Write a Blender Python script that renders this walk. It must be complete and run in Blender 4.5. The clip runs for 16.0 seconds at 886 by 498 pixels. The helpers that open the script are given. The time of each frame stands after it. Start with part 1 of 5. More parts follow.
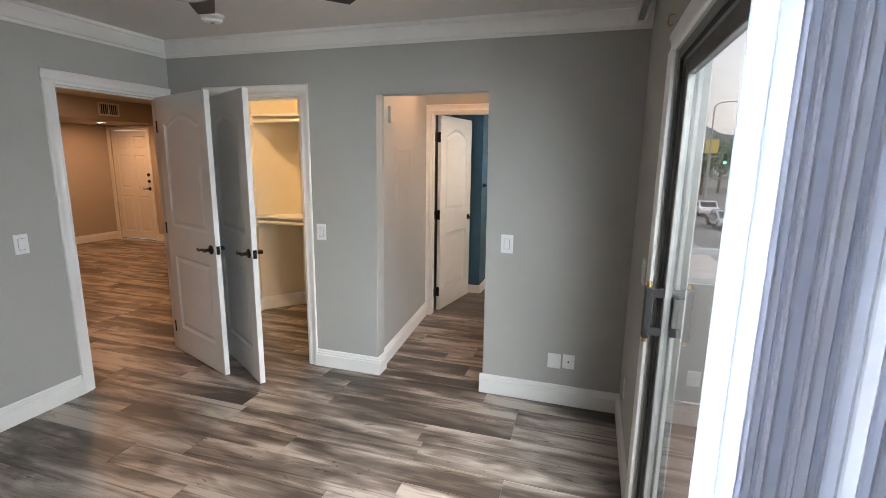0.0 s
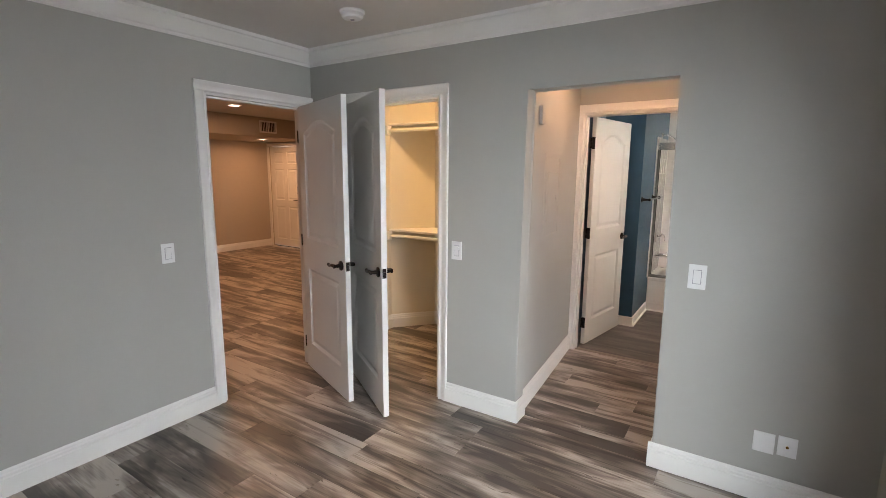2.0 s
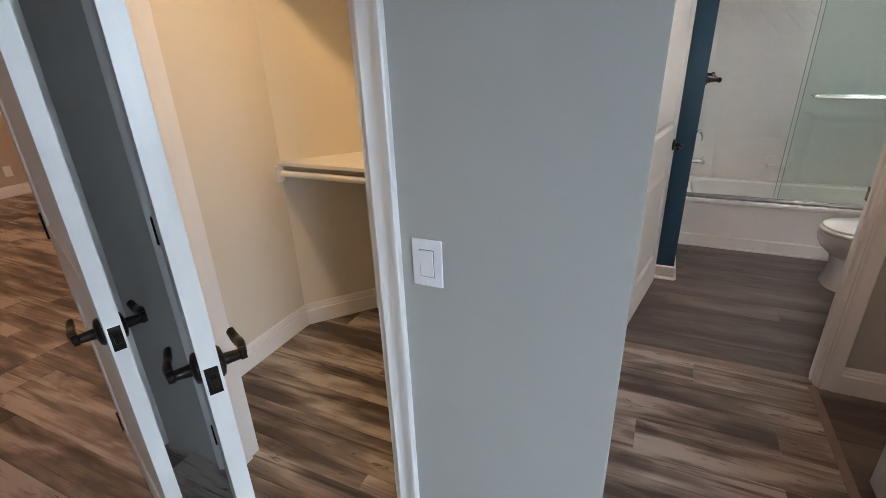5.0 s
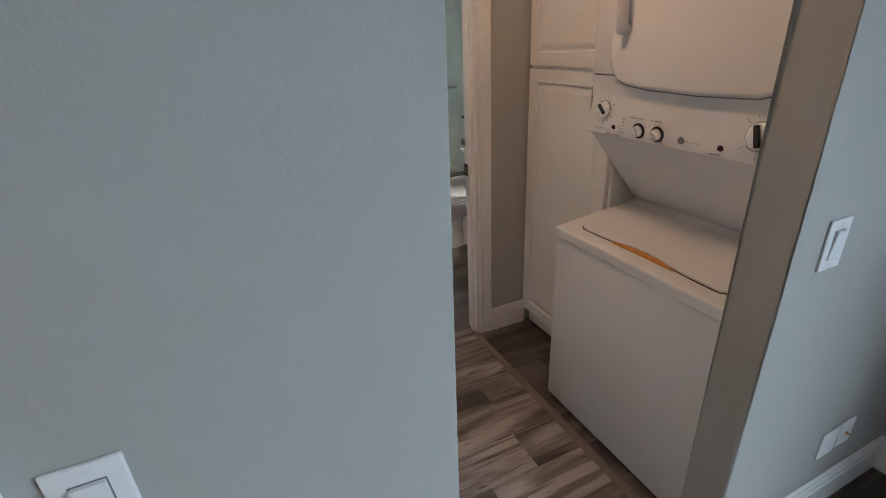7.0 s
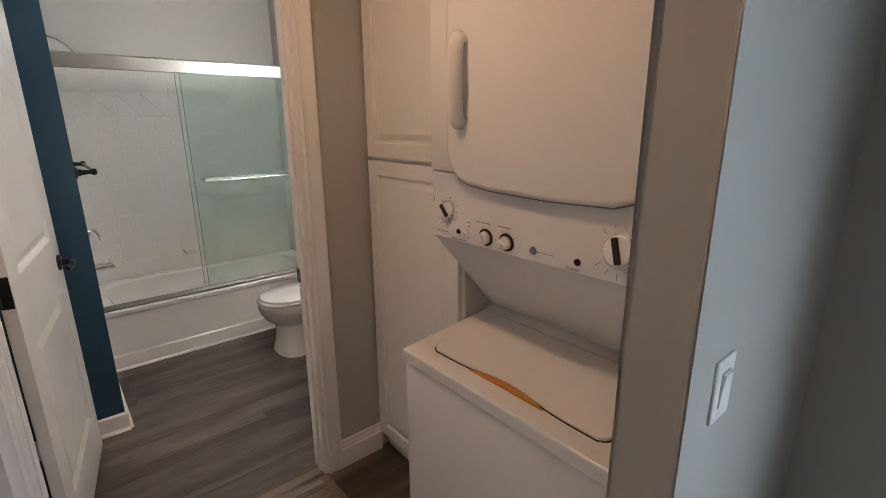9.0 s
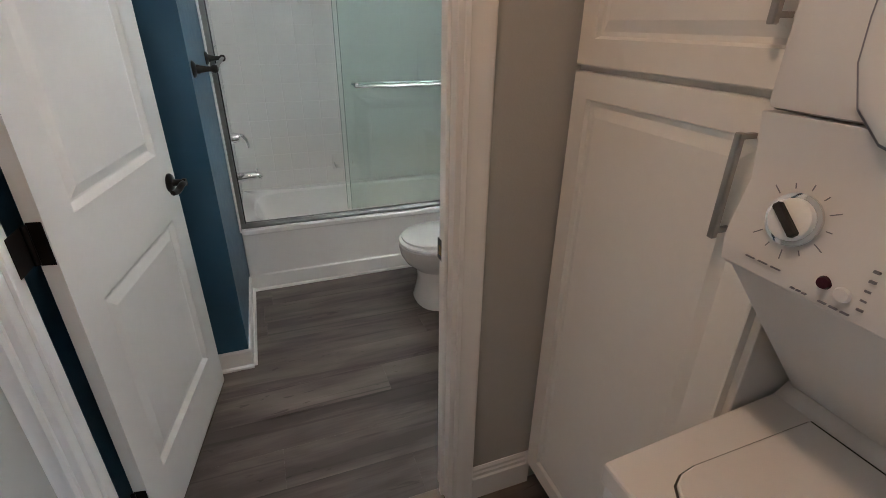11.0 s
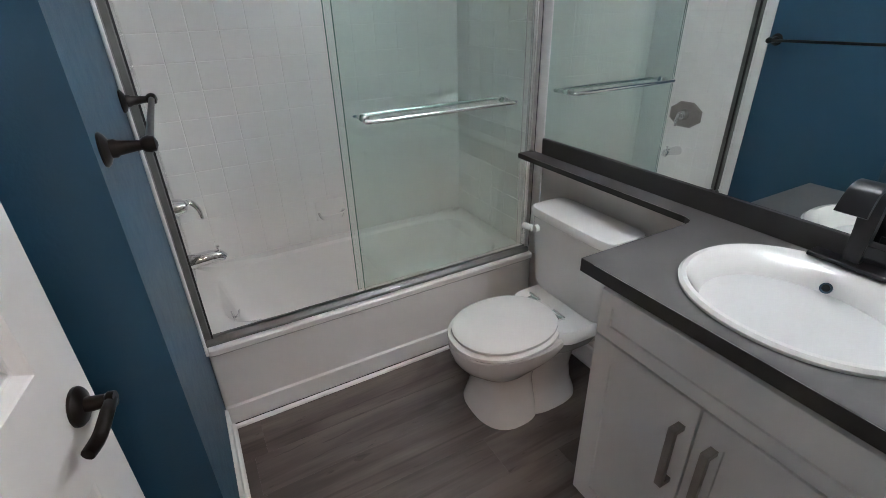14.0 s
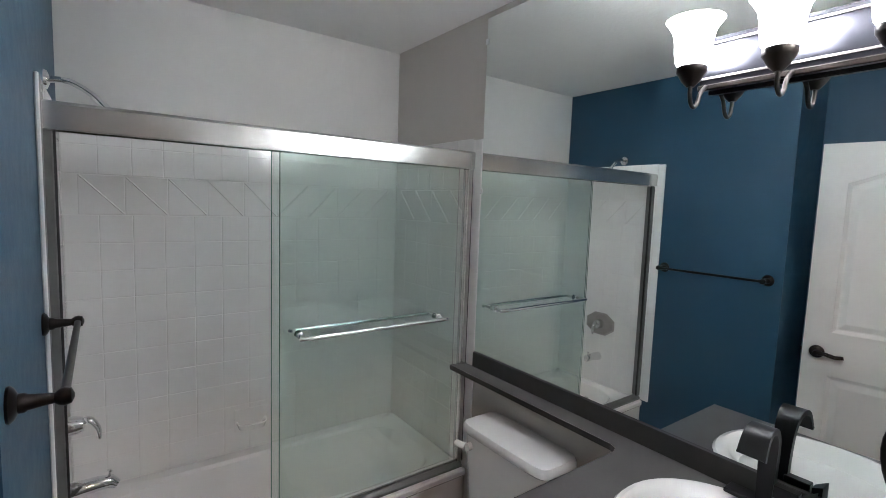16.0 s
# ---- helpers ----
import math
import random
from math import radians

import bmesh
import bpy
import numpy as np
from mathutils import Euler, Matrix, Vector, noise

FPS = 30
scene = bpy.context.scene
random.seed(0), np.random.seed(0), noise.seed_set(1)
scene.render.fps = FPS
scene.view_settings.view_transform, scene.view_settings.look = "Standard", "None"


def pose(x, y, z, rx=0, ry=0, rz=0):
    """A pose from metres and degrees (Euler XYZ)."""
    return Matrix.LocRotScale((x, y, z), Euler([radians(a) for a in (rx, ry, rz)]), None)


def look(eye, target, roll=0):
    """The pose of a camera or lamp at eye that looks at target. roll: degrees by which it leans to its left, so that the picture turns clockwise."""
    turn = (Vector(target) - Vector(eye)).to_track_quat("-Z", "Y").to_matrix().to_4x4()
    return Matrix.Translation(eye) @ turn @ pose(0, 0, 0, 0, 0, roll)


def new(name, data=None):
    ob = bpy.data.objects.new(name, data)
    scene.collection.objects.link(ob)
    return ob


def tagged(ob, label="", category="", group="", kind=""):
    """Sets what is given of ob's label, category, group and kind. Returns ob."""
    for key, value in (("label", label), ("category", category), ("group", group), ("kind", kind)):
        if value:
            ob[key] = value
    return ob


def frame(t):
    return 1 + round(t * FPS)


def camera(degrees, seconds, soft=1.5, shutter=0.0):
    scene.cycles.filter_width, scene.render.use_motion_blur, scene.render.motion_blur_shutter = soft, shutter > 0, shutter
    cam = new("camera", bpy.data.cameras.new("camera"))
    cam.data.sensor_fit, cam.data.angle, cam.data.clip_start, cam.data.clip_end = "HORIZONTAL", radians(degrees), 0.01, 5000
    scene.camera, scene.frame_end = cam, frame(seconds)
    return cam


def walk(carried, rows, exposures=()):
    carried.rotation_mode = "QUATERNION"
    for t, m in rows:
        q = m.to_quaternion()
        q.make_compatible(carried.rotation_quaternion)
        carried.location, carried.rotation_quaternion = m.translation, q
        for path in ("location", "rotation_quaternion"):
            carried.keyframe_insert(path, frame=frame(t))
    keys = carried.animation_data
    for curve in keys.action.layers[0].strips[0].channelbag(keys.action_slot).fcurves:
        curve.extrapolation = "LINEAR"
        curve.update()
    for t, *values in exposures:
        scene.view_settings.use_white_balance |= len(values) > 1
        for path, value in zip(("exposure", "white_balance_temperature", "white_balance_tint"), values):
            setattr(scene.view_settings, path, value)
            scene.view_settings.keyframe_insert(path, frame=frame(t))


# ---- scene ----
cam = camera(86.6, 16.0, soft=0.6)
PATH = [
    (0, (0.466, 0.101, 1.599), (-0.123, 1.975, 1.222), 0.8),
    (0.5, (0.465, 0.084, 1.617), (-0.361, 1.879, 1.304), 0.3),
    (1, (0.453, 0.104, 1.619), (-0.52, 1.831, 1.35), 0.4),
    (1.5, (0.365, 0.246, 1.592), (-0.69, 1.924, 1.327), 0.4),
    (2, (0.142, 0.54, 1.56), (-0.934, 2.194, 1.235), 0.4),
    (2.5, (-0.044, 0.881, 1.494), (-1.079, 2.544, 1.091), -0.3),
    (3, (-0.195, 1.285, 1.478), (-1.198, 2.94, 0.973), -0.5),
    (3.2, (-0.26, 1.422, 1.478), (-1.248, 3.073, 0.932), -0.3),
    (5.5, (-1.085, 2.353, 1.519), (-1.674, 4.072, 0.682), -2.5),
    (6, (-1.145, 2.482, 1.5), (-1.28, 4.268, 0.611), -3.9),
    (6.5, (-1.174, 2.573, 1.507), (-0.797, 4.316, 0.601), -3.2),
    (7, (-1.208, 2.603, 1.511), (-0.463, 4.268, 0.692), -2.7),
    (7.5, (-1.192, 2.642, 1.508), (-0.17, 4.22, 0.826), -1.9),
    (8, (-1.063, 2.729, 1.513), (0.149, 4.228, 0.979), -1.3),
    (8.2, (-1.022, 2.76, 1.516), (0.24, 4.235, 1.037), -0.8),
    (10.3, (-0.687, 3.187, 1.51), (0.353, 4.726, 0.767), 1.2),
    (10.5, (-0.65, 3.281, 1.491), (0.283, 4.867, 0.708), 1.3),
    (11, (-0.55, 3.559, 1.461), (0.083, 5.245, 0.592), 0.7),
    (11.5, (-0.564, 3.86, 1.432), (-0.164, 5.578, 0.49), -0.4),
    (12, (-0.642, 4.154, 1.441), (-0.261, 5.836, 0.428), -1.9),
    (12.5, (-0.623, 4.381, 1.443), (-0.199, 6.025, 0.385), -3.6),
    (13, (-0.619, 4.537, 1.446), (-0.084, 6.135, 0.37), -4.0),
    (13.5, (-0.628, 4.586, 1.467), (0.053, 6.155, 0.43), -3.3),
    (14, (-0.631, 4.591, 1.502), (0.201, 6.162, 0.586), -1.7),
    (14.5, (-0.631, 4.6, 1.543), (0.326, 6.191, 0.8), 0.2),
    (15, (-0.63, 4.59, 1.577), (0.431, 6.207, 1.066), 1.7),
    (15.5, (-0.633, 4.589, 1.623), (0.5, 6.201, 1.282), 2.2),
    (16, (-0.637, 4.578, 1.645), (0.535, 6.188, 1.458), 2.0),
]
walk(cam, [(t, look(eye, target, roll)) for t, eye, target, roll in PATH],
     [(0, 0.88, 6900, 19), (0.5, 1.24, 6900, 19), (1.5, 1.02, 6950, 21), (2.5, 0.88, 7000, 21), (3.2, 0.80, 7000, 21), (5.3, 0.55, 5950, 17), (6.5, 0.50, 5850, 13), (7.3, 0.50, 5900, 13), (8.2, 0.55, 6350, 17), (10.3, 0.48, 5850, 14), (11.2, 0.45, 5650, 10), (12.0, 0.48, 5600, 9), (13.0, 0.58, 5560, 11), (14.5, 0.66, 5600, 17), (15.2, 0.56, 5620, 18), (16, 0.40, 5650, 17)])

# ---- world, sun and lamps ----
world = bpy.data.worlds.new("world")
scene.world = world
world.use_nodes = True
wt = world.node_tree
sky = wt.nodes.new("ShaderNodeTexSky")
sky.sky_type, sky.sun_disc = "NISHITA", False
sky.sun_elevation, sky.sun_rotation = radians(50), radians(100)
sky.dust_density, sky.air_density = 4.0, 1.5
haze = wt.nodes.new("ShaderNodeMix")
haze.data_type = "RGBA"
haze.inputs["Factor"].default_value = 0.6
haze.inputs["B"].default_value = (6.5, 6.7, 7.0, 1)
wt.links.new(sky.outputs[0], haze.inputs["A"])
wt.links.new(haze.outputs["Result"], wt.nodes["Background"].inputs[0])
wt.nodes["Background"].inputs[1].default_value = 0.15


def lamp(name, kind, m, watts, colour, size=0.1, size_y=None):
    data = bpy.data.lights.new(name, kind)
    data.energy, data.color = watts, colour
    if kind == "AREA":
        data.shape = "RECTANGLE" if size_y else "DISK"
        data.size = size
        if size_y:
            data.size_y = size_y
    elif kind == "SUN":
        data.angle = size
    else:
        data.shadow_soft_size = size
    ob = new(name, data)
    ob.matrix_world = m
    return ob


DAY, WARM, GOLD = (0.78, 0.94, 1.0), (1.0, 0.55, 0.26), (1.0, 0.64, 0.27)
lamp("sun", "SUN", look((0, 0, 0), (-0.62, 0.10, -0.78)), 0.5, (1.0, 0.97, 0.92), radians(12))
lamp("window_daylight", "AREA", look((1.55, 0.50, 1.95), (0.30, 1.05, 0.78)), 112, DAY, 1.75, 1.7)
lamp("closet_lamp", "AREA", look((-1.85, 3.72, 2.40), (-1.85, 3.721, 0)), 9.5, GOLD, 0.16)
lamp("hall_lamp", "AREA", look((-0.62, 3.86, 2.40), (-0.62, 3.861, 0)), 4.8, (1.0, 0.60, 0.32), 0.16)
# the last three are unseen, added to brighten the living room
for n, (lx, ly, lz) in enumerate([(-5.93, 4.58, 2.425), (-7.0, 4.29, 2.105), (-7.5, 6.15, 2.105), (-4.4, 1.8, 2.425), (-6.2, 1.8, 2.425), (-4.4, 3.6, 2.425)]):
    lamp("downlight_lamp", "AREA", look((lx, ly, lz), (lx, ly + 0.001, 0)), 6.0, WARM, 0.12)

# ---- materials ----
def material(name):
    m = bpy.data.materials.new(name)
    m.use_nodes = True
    return m, m.node_tree, m.node_tree.nodes["Principled BSDF"]


def simple(name, colour, rough=0.5, metal=0.0, vary=0.06, scale=6.0, bump=0.0, bump_scale=200.0, coat=0.0, spec=0.5):
    """A surface with two scales of variation in colour and gloss, and a fine relief."""
    m, t, b = material(name)
    co = t.nodes.new("ShaderNodeTexCoord")
    big, small = t.nodes.new("ShaderNodeTexNoise"), t.nodes.new("ShaderNodeTexNoise")
    big.inputs["Scale"].default_value, small.inputs["Scale"].default_value = scale, scale * 14
    big.inputs["Detail"].default_value, small.inputs["Detail"].default_value = 3, 4
    for n in (big, small):
        t.links.new(co.outputs["Object"], n.inputs["Vector"])
    mix = t.nodes.new("ShaderNodeMath")
    mix.operation = "MULTIPLY_ADD"
    mix.inputs[1].default_value = 0.35
    t.links.new(small.outputs[0], mix.inputs[0])
    t.links.new(big.outputs[0], mix.inputs[2])
    ramp = t.nodes.new("ShaderNodeValToRGB")
    ramp.color_ramp.elements[0].position, ramp.color_ramp.elements[1].position = 0.42, 0.92
    ramp.color_ramp.elements[0].color = (*[c * (1 - vary) for c in colour], 1)
    ramp.color_ramp.elements[1].color = (*[min(1, c * (1 + vary)) for c in colour], 1)
    t.links.new(mix.outputs[0], ramp.inputs[0])
    t.links.new(ramp.outputs[0], b.inputs["Base Color"])
    r = t.nodes.new("ShaderNodeMapRange")
    r.inputs["To Min"].default_value, r.inputs["To Max"].default_value = max(0.02, rough * 0.85), min(1, rough * 1.15)
    t.links.new(small.outputs[0], r.inputs["Value"])
    t.links.new(r.outputs[0], b.inputs["Roughness"])
    b.inputs["Metallic"].default_value = metal
    b.inputs["Specular IOR Level"].default_value = spec
    b.inputs["Coat Weight"].default_value = coat
    b.inputs["Coat Roughness"].default_value = 0.08
    if bump:
        n = t.nodes.new("ShaderNodeTexNoise")
        n.inputs["Scale"].default_value, n.inputs["Detail"].default_value = bump_scale, 2
        t.links.new(co.outputs["Object"], n.inputs["Vector"])
        bp = t.nodes.new("ShaderNodeBump")
        bp.inputs["Strength"].default_value, bp.inputs["Distance"].default_value = bump, 0.002
        t.links.new(n.outputs[0], bp.inputs["Height"])
        t.links.new(bp.outputs[0], b.inputs["Normal"])
    return m


def planks(name, dark, mid, light, rough, across=14.0, contrast=(0.30, 0.50, 0.72), veins=0.5, tone=0.095):
    """Wood-look vinyl planks, streaked along x, each with its own grain."""
    m, t, b = material(name)
    co, info = t.nodes.new("ShaderNodeTexCoord"), t.nodes.new("ShaderNodeObjectInfo")
    shift = t.nodes.new("ShaderNodeVectorMath")
    shift.operation = "MULTIPLY_ADD"
    shift.inputs[1].default_value = (37.0, 53.0, 71.0)
    t.links.new(info.outputs["Random"], shift.inputs[0])
    t.links.new(co.outputs["Object"], shift.inputs[2])

    def streaks(sx, sy, detail, dist):
        s = t.nodes.new("ShaderNodeVectorMath")
        s.operation = "MULTIPLY"
        s.inputs[1].default_value = (sx, sy, 1)
        t.links.new(shift.outputs[0], s.inputs[0])
        n = t.nodes.new("ShaderNodeTexNoise")
        n.inputs["Scale"].default_value, n.inputs["Detail"].default_value = 1, detail
        n.inputs["Distortion"].default_value = dist
        t.links.new(s.outputs[0], n.inputs["Vector"])
        return n
    wide, fine, knots = streaks(0.9, across, 6, 0.7), streaks(5, 130, 3, 0.3), streaks(2.2, 7, 2, 1.2)
    a = t.nodes.new("ShaderNodeMath")
    a.operation = "MULTIPLY_ADD"
    a.inputs[1].default_value = 0.14
    t.links.new(fine.outputs[0], a.inputs[0])
    t.links.new(wide.outputs[0], a.inputs[2])
    c = t.nodes.new("ShaderNodeMath")
    c.operation = "MULTIPLY_ADD"
    c.inputs[1].default_value = 0.35
    t.links.new(knots.outputs[0], c.inputs[0])
    t.links.new(a.outputs[0], c.inputs[2])
    d = t.nodes.new("ShaderNodeMath")
    d.operation = "MULTIPLY_ADD"
    d.inputs[1].default_value = tone
    t.links.new(info.outputs["Random"], d.inputs[0])
    t.links.new(c.outputs[0], d.inputs[2])
    off = t.nodes.new("ShaderNodeMath")
    off.operation = "SUBTRACT"
    off.inputs[1].default_value = 0.31
    t.links.new(d.outputs[0], off.inputs[0])
    ramp = t.nodes.new("ShaderNodeValToRGB")
    e = ramp.color_ramp.elements
    e[0].position, e[0].color = contrast[0], (*dark, 1)
    e[1].position, e[1].color = contrast[2], (*light, 1)
    k = e.new(contrast[1])
    k.color = (*mid, 1)
    t.links.new(off.outputs[0], ramp.inputs[0])
    vein, fleck = streaks(0.75, 19, 4, 0.9), streaks(7, 34, 3, 1.6)
    shade = ramp.outputs[0]
    for src, lo, hi, depth in ((vein, 0.57, 0.64, veins), (fleck, 0.66, 0.71, min(1, veins * 1.1))):
        v = t.nodes.new("ShaderNodeMapRange")
        v.inputs["From Min"].default_value, v.inputs["From Max"].default_value = lo, hi
        v.inputs["To Max"].default_value = depth
        t.links.new(src.outputs[0], v.inputs["Value"])
        mx = t.nodes.new("ShaderNodeMix")
        mx.data_type, mx.blend_type = "RGBA", "MULTIPLY"
        mx.inputs["B"].default_value = (0.30, 0.25, 0.22, 1)
        t.links.new(v.outputs[0], mx.inputs["Factor"])
        t.links.new(shade, mx.inputs["A"])
        shade = mx.outputs["Result"]
    t.links.new(shade, b.inputs["Base Color"])
    r = t.nodes.new("ShaderNodeMapRange")
    r.inputs["To Min"].default_value, r.inputs["To Max"].default_value = rough - 0.08, rough + 0.1
    t.links.new(fine.outputs[0], r.inputs["Value"])
    t.links.new(r.outputs[0], b.inputs["Roughness"])
    bp = t.nodes.new("ShaderNodeBump")
    bp.inputs["Strength"].default_value, bp.inputs["Distance"].default_value = 0.25, 0.001
    t.links.new(fine.outputs[0], bp.inputs["Height"])
    t.links.new(bp.outputs[0], b.inputs["Normal"])
    return m


def glow(name, colour, strength, base=(0.9, 0.9, 0.9)):
    m, t, b = material(name)
    b.inputs["Base Color"].default_value = (*base, 1)
    b.inputs["Roughness"].default_value = 0.35
    b.inputs["Emission Color"].default_value = (*colour, 1)
    b.inputs["Emission Strength"].default_value = strength
    return m


def pane(name, colour, rough=0.0):
    m, t, b = material(name)
    b.inputs["Base Color"].default_value = (*colour, 1)
    b.inputs["Transmission Weight"].default_value = 1
    b.inputs["Roughness"].default_value = rough
    b.inputs["IOR"].default_value = 1.45
    return m


PAINT = simple("grey_wall_paint", (0.425, 0.42, 0.395), 0.75, vary=0.03, scale=1.3, bump=0.22, bump_scale=170)
CLOSET_PAINT = simple("cream_wall_paint", (0.70, 0.65, 0.55), 0.7, vary=0.03, scale=1.3, bump=0.22, bump_scale=170)
TAN_PAINT = simple("tan_wall_paint", (0.46, 0.40, 0.33), 0.75, vary=0.04, scale=1.0, bump=0.2, bump_scale=150)
BLUE = simple("dark_blue_wall_paint", (0.016, 0.061, 0.108), 0.5, vary=0.06, scale=1.5, bump=0.3, bump_scale=150)
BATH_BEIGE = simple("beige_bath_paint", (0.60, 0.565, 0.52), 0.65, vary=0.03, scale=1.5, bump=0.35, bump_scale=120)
BATH_CEILING = simple("white_bath_ceiling_paint", (0.80, 0.79, 0.77), 0.8, vary=0.03, scale=1.2, bump=0.6, bump_scale=60)
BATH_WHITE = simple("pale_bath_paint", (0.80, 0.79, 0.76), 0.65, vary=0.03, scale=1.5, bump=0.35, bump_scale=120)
CEILING = simple("ceiling_paint", (0.68, 0.66, 0.63), 0.85, vary=0.03, scale=1.2, bump=0.5, bump_scale=90)
TRIM = simple("white_trim_paint", (0.80, 0.79, 0.77), 0.38, vary=0.025, scale=3, bump=0.05, bump_scale=60)
DOOR = simple("white_door_paint", (0.76, 0.75, 0.73), 0.33, vary=0.03, scale=2.5, bump=0.08, bump_scale=70)
FLOOR = planks("plank_floor", (0.070, 0.054, 0.045), (0.215, 0.172, 0.145), (0.46, 0.40, 0.35), 0.36, across=6, contrast=(0.35, 0.47, 0.58), veins=0.8)
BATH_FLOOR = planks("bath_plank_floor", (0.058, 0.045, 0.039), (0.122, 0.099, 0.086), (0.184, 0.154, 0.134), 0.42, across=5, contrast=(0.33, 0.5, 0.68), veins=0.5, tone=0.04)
SUBFLOOR = simple("subfloor", (0.03, 0.025, 0.022), 0.9)
BRONZE = simple("oil_rubbed_bronze", (0.018, 0.014, 0.012), 0.33, metal=0.7, vary=0.3, scale=25)
BLACK = simple("black_metal", (0.012, 0.012, 0.013), 0.38, metal=0.4, vary=0.2, scale=20)
CHROME = simple("chrome", (0.80, 0.81, 0.82), 0.07, metal=1.0, vary=0.03, scale=8)
BRUSHED = simple("brushed_aluminium", (0.62, 0.62, 0.61), 0.24, metal=1.0, vary=0.07, scale=9)
NICKEL = simple("brushed_nickel", (0.36, 0.34, 0.32), 0.35, metal=1.0, vary=0.12, scale=16)
BRASS = simple("brass", (0.75, 0.50, 0.18), 0.25, metal=1.0)
PORCELAIN = simple("porcelain", (0.82, 0.81, 0.79), 0.08, vary=0.015, scale=3, coat=0.5)
ACRYLIC = simple("white_tub_enamel", (0.86, 0.855, 0.84), 0.16, vary=0.02, scale=2, coat=0.3)
TILE = simple("white_glazed_tile", (0.88, 0.875, 0.855), 0.12, vary=0.02, scale=4, bump=0.06, bump_scale=25, coat=0.4)
GROUT = simple("grout", (0.85, 0.845, 0.82), 0.5, vary=0.03, scale=20)
ENAMEL = simple("white_appliance_enamel", (0.78, 0.765, 0.75), 0.25, vary=0.015, scale=3, coat=0.25)
PANEL_PLASTIC = simple("white_panel_plastic", (0.76, 0.745, 0.73), 0.36, vary=0.02, scale=5)
ORANGE = simple("amber_plastic", (0.55, 0.22, 0.03), 0.35)
PLASTIC = simple("white_plastic", (0.82, 0.82, 0.82), 0.3, vary=0.02, scale=12)
PRINT = simple("grey_print", (0.20, 0.20, 0.23), 0.6)
RED_LED = simple("dark_red_lens", (0.05, 0.01, 0.02), 0.15)
CABINET = simple("white_cabinet_paint", (0.76, 0.74, 0.70), 0.36, vary=0.03, scale=3, bump=0.04, bump_scale=80)
VANITY = simple("pale_grey_vanity_paint", (0.64, 0.64, 0.63), 0.4, vary=0.02, scale=3, bump=0.04, bump_scale=80)
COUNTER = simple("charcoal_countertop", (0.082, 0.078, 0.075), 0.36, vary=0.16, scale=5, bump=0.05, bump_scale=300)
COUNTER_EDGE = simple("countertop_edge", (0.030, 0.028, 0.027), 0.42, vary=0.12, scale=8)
GLASS = pane("clear_glass", (0.97, 0.99, 0.985))
SHOWER_GLASS = pane("green_shower_glass", (0.90, 0.97, 0.945), 0.015)
MIRROR, _t, _b = material("mirror_silver")
_b.inputs["Base Color"].default_value, _b.inputs["Metallic"].default_value, _b.inputs["Roughness"].default_value = (0.86, 0.90, 0.885, 1), 1, 0.012
SHADE = glow("lit_opal_glass", (1.0, 0.955, 0.84), 44.0)
OPAL = simple("opal_glass", (0.62, 0.66, 0.68), 0.25, vary=0.02)
DOWNLIGHT = glow("lit_downlight", (1.0, 0.72, 0.62), 9.0)
VANE = simple("vertical_blind_vane", (0.82, 0.84, 0.88), 0.5, vary=0.05, scale=4)
_vt = VANE.node_tree
_tr, _mx = _vt.nodes.new("ShaderNodeBsdfTranslucent"), _vt.nodes.new("ShaderNodeMixShader")
_tr.inputs["Color"].default_value = (0.90, 0.93, 1.0, 1)
_mx.inputs[0].default_value = 0.5
_vt.links.new(_vt.nodes["Principled BSDF"].outputs[0], _mx.inputs[1])
_vt.links.new(_tr.outputs[0], _mx.inputs[2])
_vt.links.new(_mx.outputs[0], _vt.nodes["Material Output"].inputs["Surface"])
RUBBER = simple("black_rubber", (0.015, 0.015, 0.016), 0.7)
ASPHALT = simple("asphalt", (0.16, 0.16, 0.16), 0.9, vary=0.2, scale=0.3)
CONCRETE = simple("concrete", (0.42, 0.41, 0.39), 0.85, vary=0.12, scale=1.2, bump=0.2, bump_scale=40)
LEAF = simple("foliage", (0.07, 0.12, 0.05), 0.7, vary=0.4, scale=1.5)
BARK = simple("bark", (0.12, 0.09, 0.07), 0.9, vary=0.3, scale=8)
# the haze of distance is mixed into the hill's own colour
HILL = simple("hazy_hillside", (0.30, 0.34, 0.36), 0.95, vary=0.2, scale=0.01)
SLIDER = simple("weathered_aluminium", (0.15, 0.15, 0.145), 0.42, metal=0.35, vary=0.15, scale=14)
# brown of the room floor mirrored in the door glass, put into this colour
DECK = simple("balcony_deck_reflected_brown", (0.17, 0.125, 0.105), 0.7, vary=0.15, scale=4)
# infill colour darkened to stand in for floor reflections on the glass
INFILL = simple("infill_reflection_tone", (0.20, 0.19, 0.185), 0.25, vary=0.08, scale=3)
STEEL = simple("grey_painted_steel", (0.30, 0.31, 0.32), 0.5, vary=0.08, scale=6)
CAR_WHITE = simple("white_car_paint", (0.72, 0.73, 0.74), 0.2, coat=0.6)
CAR_SILVER = simple("silver_car_paint", (0.40, 0.42, 0.44), 0.25, metal=0.5, coat=0.6)
CAR_GLASS = simple("dark_car_glass", (0.02, 0.025, 0.03), 0.08)
SIGN_BLUE = simple("blue_sign_face", (0.04, 0.16, 0.55), 0.4)
SIGN_RED = simple("red_sign_face", (0.45, 0.10, 0.12), 0.4)
SIGN_YELLOW = simple("yellow_sign_face", (0.60, 0.48, 0.12), 0.4)
GREEN_LAMP = glow("lit_green_signal", (0.05, 0.9, 0.6), 4.0, (0.05, 0.5, 0.3))

